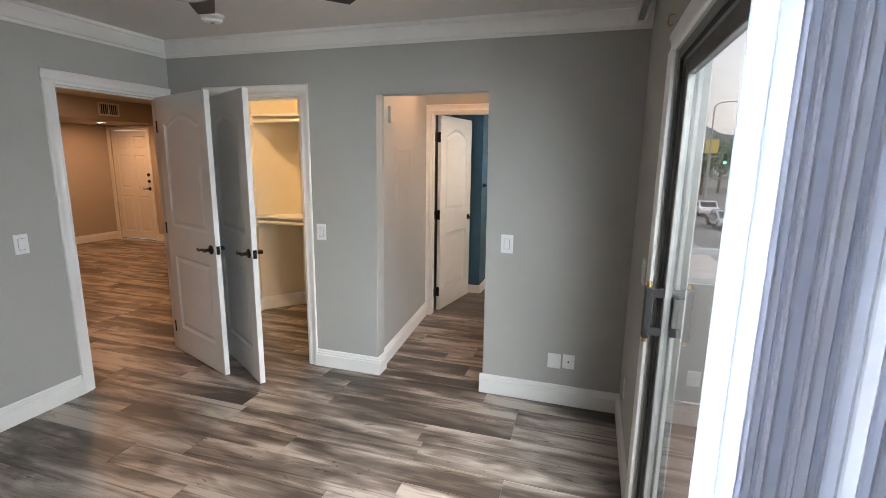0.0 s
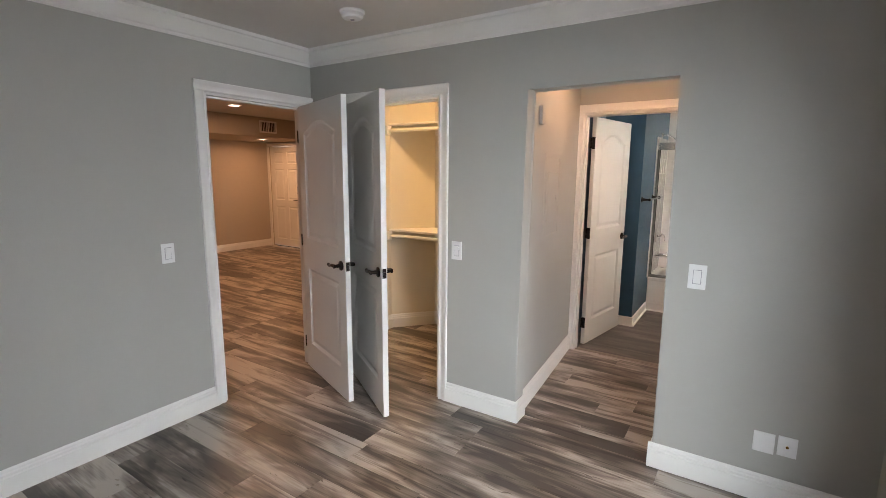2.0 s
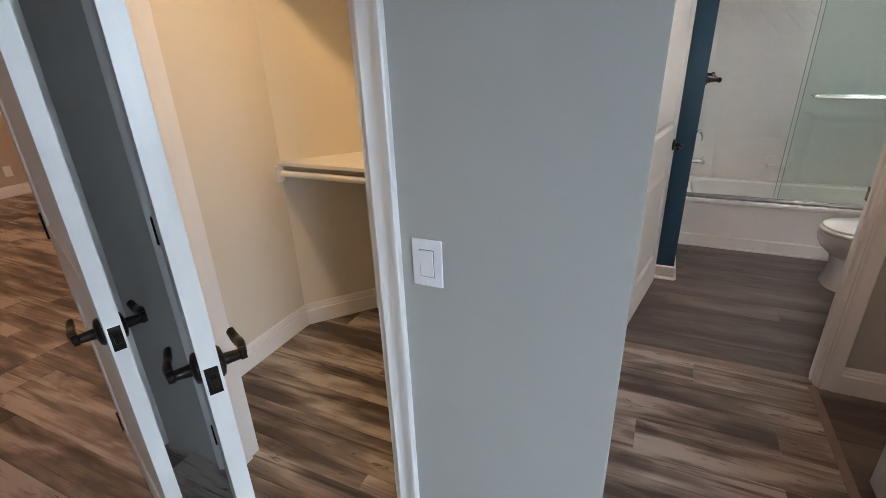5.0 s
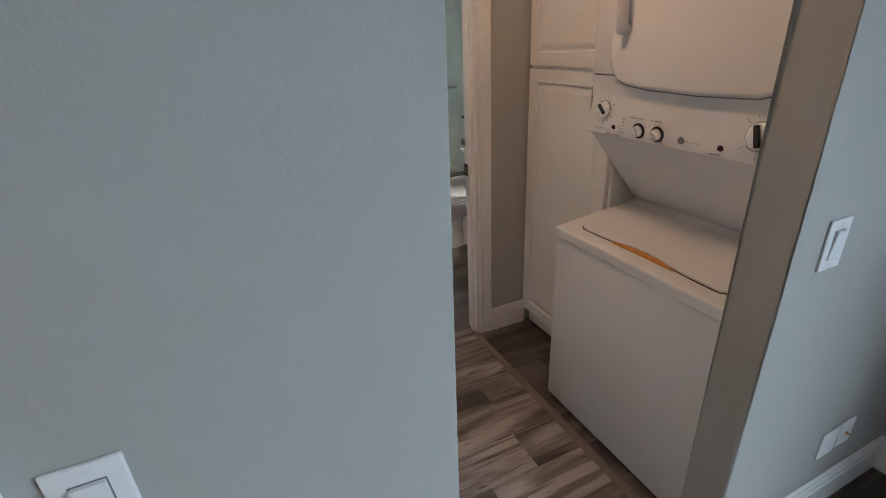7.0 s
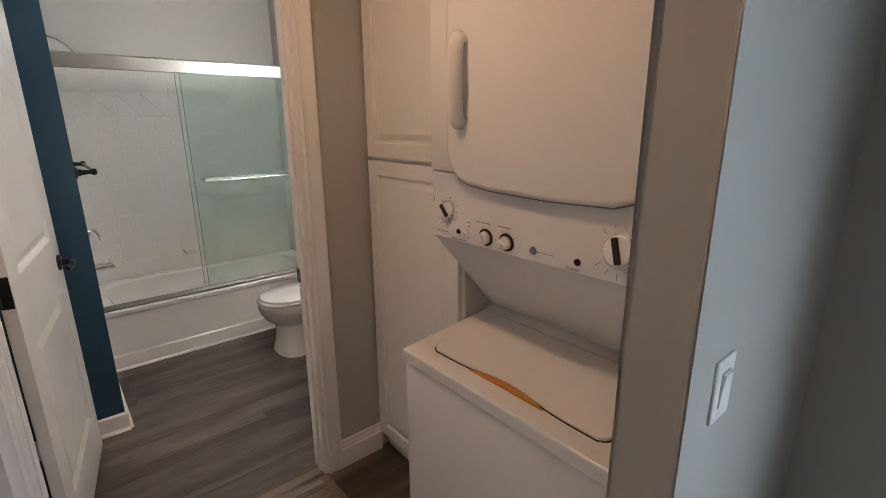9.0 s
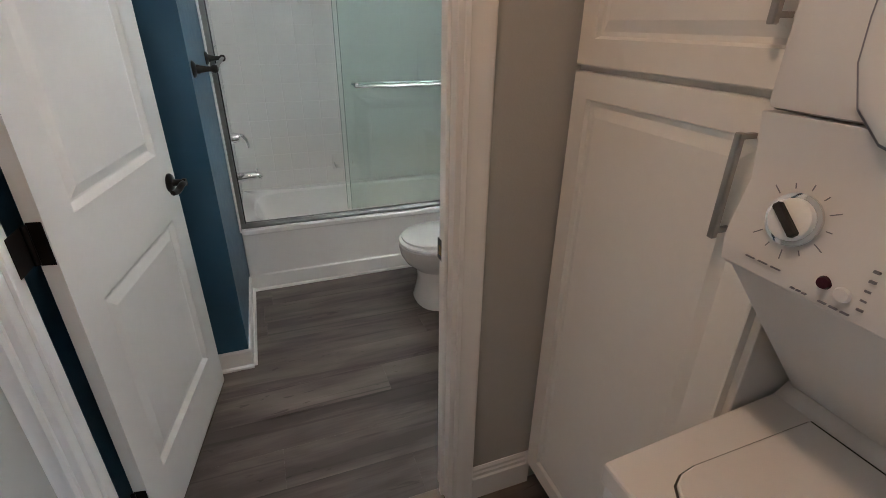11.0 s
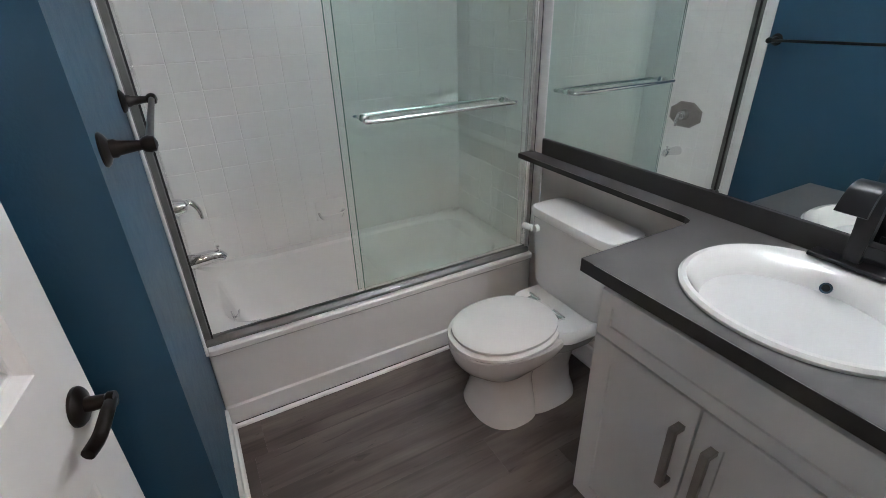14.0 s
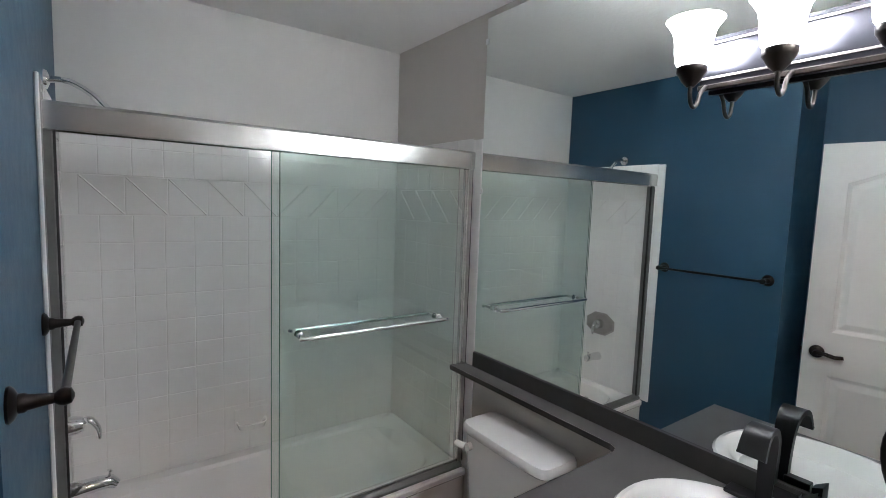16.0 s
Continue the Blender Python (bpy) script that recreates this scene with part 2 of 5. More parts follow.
# ---- mesh helpers ----
def box(bm, x0, x1, y0, y1, z0, z1, bev=0.0, seg=1):
    r = bmesh.ops.create_cube(bm, size=1, matrix=Matrix.LocRotScale(((x0 + x1) / 2, (y0 + y1) / 2, (z0 + z1) / 2), None, (x1 - x0, y1 - y0, z1 - z0)))
    if bev:
        edges = list({e for v in r["verts"] for e in v.link_edges})
        bmesh.ops.bevel(bm, geom=edges, offset=bev, segments=seg, affect="EDGES", profile=0.5)
    return r


def boxed(*boxes, bev=0.0, seg=1):
    bm = bmesh.new()
    for b in boxes:
        box(bm, *b, bev=bev, seg=seg)
    return bm


def loft(bm, rings, cap0=True, cap1=True, closed=True):
    """Skins rings of points of one count."""
    vs = [[bm.verts.new(p) for p in ring] for ring in rings]
    n = len(vs[0])
    for a, b in zip(vs, vs[1:]):
        for i in range(n if closed else n - 1):
            j = (i + 1) % n
            bm.faces.new((a[i], a[j], b[j], b[i]))
    if cap0:
        bm.faces.new(list(reversed(vs[0])))
    if cap1:
        bm.faces.new(vs[-1])
    return vs


def lathe(bm, profile, seg=20, m=None, cap0=True, cap1=True):
    """Turns (radius, height) pairs round z, then places them by m."""
    m = m or Matrix()
    rings = [[m @ Vector((max(r, 1e-4) * math.cos(2 * math.pi * i / seg), max(r, 1e-4) * math.sin(2 * math.pi * i / seg), z)) for i in range(seg)] for r, z in profile]
    loft(bm, rings, cap0, cap1)


def towards(p, d):
    """A pose at p whose z runs along d."""
    return Matrix.Translation(p) @ Vector(d).to_track_quat("Z", "Y").to_matrix().to_4x4()


def rod(bm, a, b, r, r2=None, seg=14):
    d = Vector(b) - Vector(a)
    lathe(bm, [(r, 0), (r if r2 is None else r2, d.length)], seg, towards(a, d))


def tube(bm, pts, r, seg=10, flat=1.0):
    """A round bar along points; flat squeezes its section."""
    pts = [Vector(p) for p in pts]
    rings, side = [], None
    for i, p in enumerate(pts):
        d = (pts[min(i + 1, len(pts) - 1)] - pts[max(i - 1, 0)]).normalized()
        if side is None:
            side = d.orthogonal().normalized()
        side = (side - d * side.dot(d)).normalized()
        up = d.cross(side)
        rad = r[i] if isinstance(r, (list, tuple)) else r
        rings.append([p + rad * (math.cos(2 * math.pi * k / seg) * side + flat * math.sin(2 * math.pi * k / seg) * up) for k in range(seg)])
    loft(bm, rings)


def curve_points(pts, n=6):
    """Points of a smooth line through the given ones."""
    p = [Vector(q) for q in pts]
    out = []
    for i in range(len(p) - 1):
        a, b, c, d = p[max(i - 1, 0)], p[i], p[i + 1], p[min(i + 2, len(p) - 1)]
        for k in range(n):
            u = k / n
            out.append(0.5 * (2 * b + (c - a) * u + (2 * a - 5 * b + 4 * c - d) * u * u + (3 * b - a - 3 * c + d) * u ** 3))
    return out + [p[-1]]


def sweep(bm, section, start, end, out, up):
    """A moulding of the given section (out, up) from start to end."""
    start, end, out, up = Vector(start), Vector(end), Vector(out), Vector(up)
    loft(bm, [[p + out * u + up * v for u, v in section] for p in (start, end)])


def oval(cx, cy, rx, ry, z, n=40, power=2.0):
    pts = []
    for i in range(n):
        a = 2 * math.pi * i / n
        c, s = math.cos(a), math.sin(a)
        pts.append(Vector((cx + rx * math.copysign(abs(c) ** (2 / power), c), cy + ry * math.copysign(abs(s) ** (2 / power), s), z)))
    return pts


def inset(poly, d):
    """A polygon, counter-clockwise, drawn in by d."""
    out, n = [], len(poly)
    for i in range(n):
        a, b, c = Vector(poly[i - 1]), Vector(poly[i]), Vector(poly[(i + 1) % n])
        e, f = (b - a).normalized(), (c - b).normalized()
        n1, n2 = Vector((-e.y, e.x)), Vector((-f.y, f.x))
        k = (n1 + n2) / max(0.3, 1 + n1.dot(n2))
        out.append((b.x + k.x * d, b.y + k.y * d))
    return out


def link(name, bm, mat, smooth=False):
    bmesh.ops.recalc_face_normals(bm, faces=bm.faces)
    me = bpy.data.meshes.new(name)
    bm.to_mesh(me)
    bm.free()
    me.materials.append(mat)
    if smooth:
        me.shade_smooth()
        me.set_sharp_from_angle(angle=radians(38))
    return new(name, me)


def part(name, bm, mat, parent, label="", smooth=False):
    ob = link(name, bm, mat, smooth)
    ob.parent = parent
    return tagged(ob, label=label)


def thing(name, label, category, m=None, group=""):
    ob = new(name)
    ob.empty_display_size = 0.05
    ob.matrix_world = m or Matrix()
    return tagged(ob, label, category, group)


def structure(name, bm, mat, label="", smooth=False):
    return tagged(link(name, bm, mat, smooth), label=label, kind="structure")


# ---- the plan, in metres ----
LEFT, BACK, RIGHT, H = -2.735, 3.105, 0.72, 2.44
INNER = 3.222                      # far face of the wall with the closet and the hall opening
BATH, BATH2 = 4.54, 4.634          # the two faces of the bathroom's front wall
BX, HB = 0.760, 2.49               # bathroom's mirror wall and ceiling
TUB, TUB_BACK, TUB_L = 6.23, 6.98, -0.77
HALL_L, HALL_N = -1.112, -1.000    # the hall's long wall, at its far and near ends
HALL_SLANT = math.degrees(math.atan2(HALL_N - HALL_L, BATH - INNER))

# ---- walls and ceilings ----
structure("wall_left", boxed((LEFT - 0.1, LEFT, -2.0, 2.25, 0, H), (LEFT - 0.1, LEFT, 2.25, 3.04, 2.035, H), (LEFT - 0.1, LEFT, 3.04, INNER, 0, H)), PAINT)
outline = [(LEFT, 0), (-2.335, 0), (-2.335, 2.035), (-1.555, 2.035), (-1.555, 0), (-0.975, 0), (-0.975, 2.03), (-0.180, 2.03), (-0.180, 0), (RIGHT + 0.13, 0), (RIGHT + 0.13, H), (LEFT, H)]
bm = bmesh.new()
loft(bm, [[(x, y, z) for x, z in outline] for y in (BACK, INNER)])
soft = [e for e in bm.edges if all(abs(v.co.x + 0.975) < 1e-3 or abs(v.co.x + 0.180) < 1e-3 for v in e.verts) and abs(e.verts[0].co.y - e.verts[1].co.y) < 1e-3]
bmesh.ops.bevel(bm, geom=soft, offset=0.012, segments=4, affect="EDGES", profile=0.5)
structure("wall_back", bm, PAINT)
structure("wall_right", boxed((RIGHT, RIGHT + 0.13, -2.0, 0.20, 0, H), (RIGHT, RIGHT + 0.13, 0.20, 2.08, 2.0, H), (RIGHT, RIGHT + 0.13, 2.08, BACK, 0, H)), PAINT)
structure("wall_rear", boxed((LEFT - 0.1, RIGHT + 0.13, -2.1, -2.0, 0, H)), PAINT)
bm = bmesh.new()
loft(bm, [[(x, y, z) for x, y in ((HALL_L - 0.1, INNER), (HALL_N, INNER), (HALL_L, BATH), (HALL_L - 0.1, BATH))] for z in (0, H)])
structure("wall_hall_left", bm, PAINT)
structure("wall_hall_end", boxed((HALL_L - 0.1, -1.070, BATH, BATH2, 0, HB), (-1.070, -0.14, BATH, BATH2, 2.04, HB), (-0.14, BX, BATH, BATH2, 0, HB)), PAINT)
structure("wall_laundry", boxed((BX, BX + 0.1, INNER, BATH2, 0, HB)), PAINT)
bm = bmesh.new()
corner = [(-2.785, INNER), (-2.785, 4.10), (-2.495, 4.437), (HALL_L - 0.1, 4.437), (HALL_L - 0.1, 4.52), (-2.845, 4.52), (-2.845, INNER)]
loft(bm, [[(x, y, z) for x, y in corner] for z in (0, H)])
structure("wall_closet", bm, CLOSET_PAINT)
structure("wall_bath_left", boxed((-1.25, -1.15, BATH2, 5.51, 0, HB), (-1.25, TUB_L, 5.51, TUB_BACK + 0.1, 0, HB)), BLUE)
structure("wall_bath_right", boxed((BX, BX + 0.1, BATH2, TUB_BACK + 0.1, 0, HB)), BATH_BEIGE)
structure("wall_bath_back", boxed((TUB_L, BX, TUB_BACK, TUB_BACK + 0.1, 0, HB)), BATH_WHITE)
structure("wall_living_far", boxed((-8.4, -8.3, -2.6, 6.95, 0, H)), TAN_PAINT)
structure("wall_living_door", boxed((-8.3, -8.24, 6.85, 6.95, 0, H), (-8.24, -7.34, 6.85, 6.95, 2.04, H), (-7.34, -2.7, 6.85, 6.95, 0, H)), TAN_PAINT)
structure("wall_living_side", boxed((-2.835, -2.735, 4.52, 6.85, 0, H)), TAN_PAINT)
structure("wall_living_near", boxed((-8.3, LEFT - 0.1, -2.6, -2.5, 0, H), (LEFT - 0.1, LEFT, -2.5, -2.1, 0, H)), TAN_PAINT)
structure("ceiling", boxed((-8.4, RIGHT + 0.13, -2.6, BATH, H, H + 0.1), (-8.4, -2.7, BATH, 6.95, H, H + 0.1)), CEILING)
structure("ceiling_bath", boxed((-1.25, BX + 0.1, BATH2, TUB_BACK + 0.1, HB, HB + 0.1)), BATH_CEILING)
structure("soffit", boxed((-8.3, -6.85, -2.5, 6.85, 2.12, H - 0.003)), TAN_PAINT)

# ---- skirting, crown moulding and casings ----
BASE = [(0, 0), (0.017, 0), (0.017, 0.092), (0.012, 0.098), (0.012, 0.110), (0.008, 0.116), (0.008, 0.126), (0.003, 0.135), (0, 0.135)]
CROWN = [(0, -0.115), (0.008, -0.115), (0.010, -0.098), (0.020, -0.092), (0.056, -0.036), (0.060, -0.024), (0.072, -0.020), (0.074, 0), (0, 0)]
CASE = [(0, 0), (0, 0.011), (0.008, 0.015), (0.018, 0.011), (0.040, 0.012), (0.048, 0.018), (0.062, 0.019), (0.066, 0.016), (0.066, 0)]


def skirting(name, runs, mat=TRIM, label="white stepped skirting board"):
    bm = bmesh.new()
    for a, b, out in runs:
        sweep(bm, BASE, (*a, 0), (*b, 0), (*out, 0), (0, 0, 1))
    return structure(name, bm, mat, label)


skirting("baseboard_bedroom", [((LEFT, -2), (LEFT, 2.184), (1, 0)), ((-1.489, BACK), (-0.958, BACK), (0, -1)), ((-0.197, BACK), (RIGHT, BACK), (0, -1)),
                               ((RIGHT, 2.145), (RIGHT, BACK), (-1, 0)), ((LEFT, -2), (RIGHT, -2), (0, 1)), ((RIGHT, -2), (RIGHT, 0.13), (-1, 0)),
                               ((-0.975, BACK), (-0.975, INNER), (1, 0)), ((-0.180, BACK), (-0.180, INNER), (-1, 0))])
skirting("baseboard_hall", [((HALL_N, INNER), (HALL_L, BATH), (0.9964, 0.0847)), ((-0.073, BATH), (0.14, BATH), (0, -1))])
skirting("baseboard_closet", [((-2.785, INNER), (-2.785, 4.10), (1, 0)), ((-2.785, 4.10), (-2.495, 4.437), (0.758, -0.652)), ((-2.495, 4.437), (HALL_L - 0.1, 4.437), (0, -1))])
skirting("baseboard_living", [((-8.3, -2.5), (-8.3, 6.85), (1, 0)), ((-7.27, 6.85), (-2.835, 6.85), (0, -1)), ((-2.835, 4.52), (-2.835, 6.85), (-1, 0))])
bm = bmesh.new()
FLAT = [(0, 0), (0.012, 0), (0.012, 0.088), (0.004, 0.094), (0, 0.094)]
QUARTER = [(0.012, 0), (0.026, 0), (0.024, 0.009), (0.018, 0.013), (0.012, 0.014)]
sweep(bm, QUARTER, (TUB_L, TUB + 0.002, 0), (BX, TUB + 0.002, 0), (0, -1, 0), (0, 0, 1))
for sec in (FLAT, QUARTER):
    sweep(bm, sec, (TUB_L, 5.50, 0), (TUB_L, TUB, 0), (1, 0, 0), (0, 0, 1))
    sweep(bm, sec, (-1.15, 5.51, 0), (TUB_L + 0.012, 5.51, 0), (0, -1, 0), (0, 0, 1))
    sweep(bm, sec, (BX, 5.31, 0), (BX, TUB, 0), (-1, 0, 0), (0, 0, 1))
structure("baseboard_bath", bm, TRIM, "white skirting with a quarter-round bead")
bm = bmesh.new()
for a, b, out in [((LEFT, -2), (LEFT, BACK), (1, 0)), ((LEFT, BACK), (RIGHT, BACK), (0, -1)), ((LEFT, -2), (RIGHT, -2), (0, 1))]:
    sweep(bm, CROWN, (*a, H), (*b, H), (*out, 0), (0, 0, 1))
structure("trim_crown", bm, TRIM, "white crown moulding under the ceiling")


def casing(name, a, b, top, face, out, mat=TRIM):
    """Casing round an opening whose jambs stand at a and b on the wall's face."""
    along = (Vector((*b, 0)) - Vector((*a, 0))).normalized()
    bm = bmesh.new()
    sweep(bm, CASE, (*a, 0), (*a, top), -along, (*out, 0))
    sweep(bm, CASE, (*b, 0), (*b, top), along, (*out, 0))
    a2, b2 = Vector((*a, top)) - along * 0.066, Vector((*b, top)) + along * 0.066
    sweep(bm, CASE, a2, b2, (0, 0, 1), (*out, 0))
    return structure(name, bm, mat, "white moulded door casing", True)


def jambs(name, x0, x1, y0, y1, top, stop):
    """Lining of an opening in a wall: two sides and a head, with a stop bead. stop: (axis, lo, hi)."""
    bm = bmesh.new()
    axis, lo, hi = stop
    t = 0.018
    if axis == "y":      # the opening runs along x
        box(bm, x0, x0 + t, y0, y1, 0, top, 0.001)
        box(bm, x1 - t, x1, y0, y1, 0, top, 0.001)
        box(bm, x0 + t, x1 - t, y0, y1, top - t, top, 0.001)
        box(bm, x0 + t, x0 + t + 0.011, lo, hi, 0, top - t, 0.002)
        box(bm, x1 - t - 0.011, x1 - t, lo, hi, 0, top - t, 0.002)
        box(bm, x0 + t + 0.011, x1 - t - 0.011, lo, hi, top - t - 0.011, top - t, 0.002)
    else:
        box(bm, x0, x1, y0, y0 + t, 0, top, 0.001)
        box(bm, x0, x1, y1 - t, y1, 0, top, 0.001)
        box(bm, x0, x1, y0 + t, y1 - t, top - t, top, 0.001)
        box(bm, lo, hi, y0 + t, y0 + t + 0.011, 0, top - t, 0.002)
        box(bm, lo, hi, y1 - t - 0.011, y1 - t, 0, top - t, 0.002)
        box(bm, lo, hi, y0 + t + 0.011, y1 - t - 0.011, top - t - 0.011, top - t, 0.002)
    return structure(name, bm, TRIM, "white painted door lining")


casing("trim_entry", (LEFT, 2.25), (LEFT, 3.04), 2.035, 0, (1, 0))
casing("trim_entry_far", (LEFT - 0.1, 2.25), (LEFT - 0.1, 3.04), 2.035, 0, (-1, 0))
jambs("trim_entry_lining", LEFT - 0.102, LEFT + 0.002, 2.248, 3.042, 2.037, ("x", LEFT - 0.085, LEFT - 0.042))
casing("trim_closet", (-2.335, BACK), (-1.555, BACK), 2.035, 0, (0, -1))
casing("trim_closet_inner", (-2.335, INNER), (-1.555, INNER), 2.035, 0, (0, 1))
jambs("trim_closet_lining", -2.337, -1.553, BACK - 0.002, INNER + 0.002, 2.037, ("y", BACK + 0.040, BACK + 0.075))
casing("trim_bath", (-1.070, BATH), (-0.14, BATH), 2.04, 0, (0, -1))
casing("trim_bath_inner", (-1.082, BATH2), (-0.14, BATH2), 2.04, 0, (0, 1))
jambs("trim_bath_lining", -1.072, -0.138, BATH - 0.002, BATH2 + 0.002, 2.042, ("y", BATH + 0.030, BATH2 - 0.042))
casing("trim_front_door", (-8.24, 6.85), (-7.34, 6.85), 2.04, 0, (0, -1))
STRIP = simple("threshold_strip", (0.22, 0.17, 0.14), 0.4, vary=0.15, scale=10)
structure("trim_laundry_strip", boxed((-0.182, -0.146, INNER, BATH - 0.001, 0, 0.005), bev=0.002), STRIP, "brown floor transition strip")
structure("trim_threshold", boxed((-1.053, -0.158, BATH + 0.015, BATH + 0.060, 0, 0.006), bev=0.003), STRIP)

# ---- doors ----
def arched(x0, x1, z0, z1, rise, n=18):
    """A panel outline with an arched head, counter-clockwise."""
    pts = [(x0, z0), (x1, z0), (x1, z1 - rise)]
    for i in range(1, n):
        u = i / n
        pts.append((x1 + (x0 - x1) * u, z1 - rise + rise * math.sin(math.pi * u) ** 1.3))
    return pts + [(x0, z1 - rise)]


def moulded_leaf(width, height, thick, panels):
    """A door leaf in x (width), z (height) and y (0 to thick), with moulded panels on both faces."""
    bm = bmesh.new()
    border = {}
    for side, sign in ((0.0, 1), (thick, -1)):
        rim = [(0, 0), (width, 0), (width, height), (0, height)]
        loops = [[bm.verts.new((x, side, z)) for x, z in rim]]
        border[side] = loops[0]
        edges = [bm.edges.new((loops[0][i], loops[0][(i + 1) % 4])) for i in range(4)]
        for outline in panels:
            rings = [[bm.verts.new((x, side + sign * d, z)) for x, z in inset(outline, i)] for i, d in ((0, 0), (0.003, 0.003), (0.018, 0.0125), (0.024, 0.0125), (0.052, 0.0035))]
            edges += [bm.edges.new((rings[0][i], rings[0][(i + 1) % len(outline)])) for i in range(len(outline))]
            for a, b in zip(rings, rings[1:]):
                for i in range(len(a)):
                    j = (i + 1) % len(a)
                    bm.faces.new((a[i], a[j], b[j], b[i]))
            bm.faces.new(rings[-1])
        bmesh.ops.triangle_fill(bm, use_beauty=True, use_dissolve=False, edges=edges)
    a, b = border[0.0], border[thick]
    for i in range(4):
        j = (i + 1) % 4
        bm.faces.new((a[i], a[j], b[j], b[i]))
    return bm


def lever(leaf, x, z, face, way, drop=False):
    """A lever handle on a leaf's face. face: the y of the face and its outward sign; way: the x sign of the lever."""
    y, s = face
    bm = bmesh.new()
    lathe(bm, [(0.033, 0), (0.033, 0.005), (0.029, 0.010), (0.013, 0.014), (0.011, 0.042), (0.014, 0.046), (0.013, 0.056)], 22, towards((x, y, z), (0, s, 0)))
    pts = curve_points([(x, y + s * 0.050, z), (x + way * 0.035, y + s * 0.053, z + 0.003), (x + way * 0.075, y + s * 0.050, z - 0.006), (x + way * 0.112, y + s * 0.046, z - 0.002)], 5)
    tube(bm, pts, [0.0095 + 0.0015 * math.sin(3 * k / len(pts)) for k in range(len(pts))], 10, 0.75)
    return part("lever_handle", bm, BRONZE, leaf, "dark bronze lever handle", True)


def swing_door(name, label, hinge, tip, width, height=2.015, gap=0.010, thick=0.035, side=1, levers=(True, True), spread=0.0):
    """A two-panel arch-top door hung at hinge with its edge at tip. side: on which side of that line the thickness lies."""
    ang = math.degrees(math.atan2(tip[1] - hinge[1], tip[0] - hinge[0]))
    d = thing(name, label, "door", pose(hinge[0], hinge[1], gap, 0, 0, ang), "interior doors")
    st = 0.112
    panels = [arched(st, width - st, 1.045, height - 0.125, 0.075), [(st, 0.21), (width - st, 0.21), (width - st, 0.815), (st, 0.815)]]
    bm = moulded_leaf(width, height, thick, panels)
    if side < 0:
        bmesh.ops.translate(bm, verts=bm.verts, vec=(0, -thick, 0))
    y0, y1 = (0, thick) if side > 0 else (-thick, 0)
    part("leaf", bm, DOOR, d)
    if levers[0]:
        lever(d, width - 0.062, 0.935, (y0, -1), -1)
    if levers[1]:
        lever(d, width - 0.062, 0.935, (y1, 1), -1)
    part("latch_plate", boxed((width, width + 0.0015, y0 + 0.005, y1 - 0.005, 0.905, 0.965), (width + 0.0015, width + 0.011, y0 + 0.011, y1 - 0.011, 0.925, 0.945), bev=0.0006), BRONZE, d, "dark bronze latch plate")
    for z in (0.20, 1.02, 1.80):
        bm = bmesh.new()
        rod(bm, (-0.007, y1 if side > 0 else y0, z - 0.045), (-0.007, y1 if side > 0 else y0, z + 0.045), 0.0065)
        box(bm, -0.003, -0.0008, y0 + 0.002, y1 - 0.003, z - 0.050, z + 0.050, 0.0008)
        if spread:
            box(bm, -spread, 0.018, y0 - 0.0025, y0 - 0.0003, z - 0.050, z + 0.050, 0.0008)
        part("hinge", bm, BRONZE, d, "dark bronze butt hinge", True)
    return d


swing_door("entry_door", "white two-panel arch-top door standing open", (LEFT + 0.002, 3.010), (-1.985, 2.722), 0.785, side=-1)
swing_door("closet_door", "white two-panel arch-top closet door standing open", (-2.318, BACK - 0.005), (-1.676, 2.707), 0.760, side=-1)
swing_door("bathroom_door", "white two-panel arch-top door opened into the bathroom", (-1.012, 4.691), (-0.884, 5.432), 0.750, side=1, spread=0.0)
for x, y0, y1 in ((-1.0535, BATH2 - 0.015, BATH2 + 0.051),):
    for z in (0.21, 1.03, 1.81):
        tagged(link("trim_hinge_leaf", boxed((x, x + 0.002, y0, y1, z - 0.044, z + 0.044), bev=0.0008), BRONZE), "dark bronze hinge plate let into the lining", kind="structure")
strike = thing("strike_plate", "dark bronze strike plate on the white door lining", "strike plate", pose(-0.1575, 4.615, 0.912))
part("plate", boxed((-0.0025, 0, -0.020, 0.026, -0.030, 0.030), bev=0.001), BRONZE, strike)
part("latch_hole", boxed((-0.004, -0.0025, -0.010, 0.012, -0.013, 0.013)), BRASS, strike, "worn brass latch hole")

front = thing("front_door", "white six-panel front door, closed, in a tan wall", "door", pose(-8.24, 6.872, 0.012))
fp = []
for x0, x1 in ((0.11, 0.40), (0.50, 0.79)):
    for z0, z1 in ((0.14, 0.82), (0.95, 1.58), (1.68, 1.92)):
        fp.append([(x0, z0), (x1, z0), (x1, z1), (x0, z1)])
part("leaf", moulded_leaf(0.90, 2.02, 0.045, fp), DOOR, front)
lever(front, 0.83, 0.96, (0, -1), -1)
for z in (1.10, 1.22):
    bm = bmesh.new()
    lathe(bm, [(0.032, 0), (0.032, 0.008), (0.020, 0.016), (0.016, 0.028)], 18, towards((0.83, 0, z), (0, -1, 0)))
    part("deadbolt", bm, BRONZE, front, "dark round deadbolt", True)

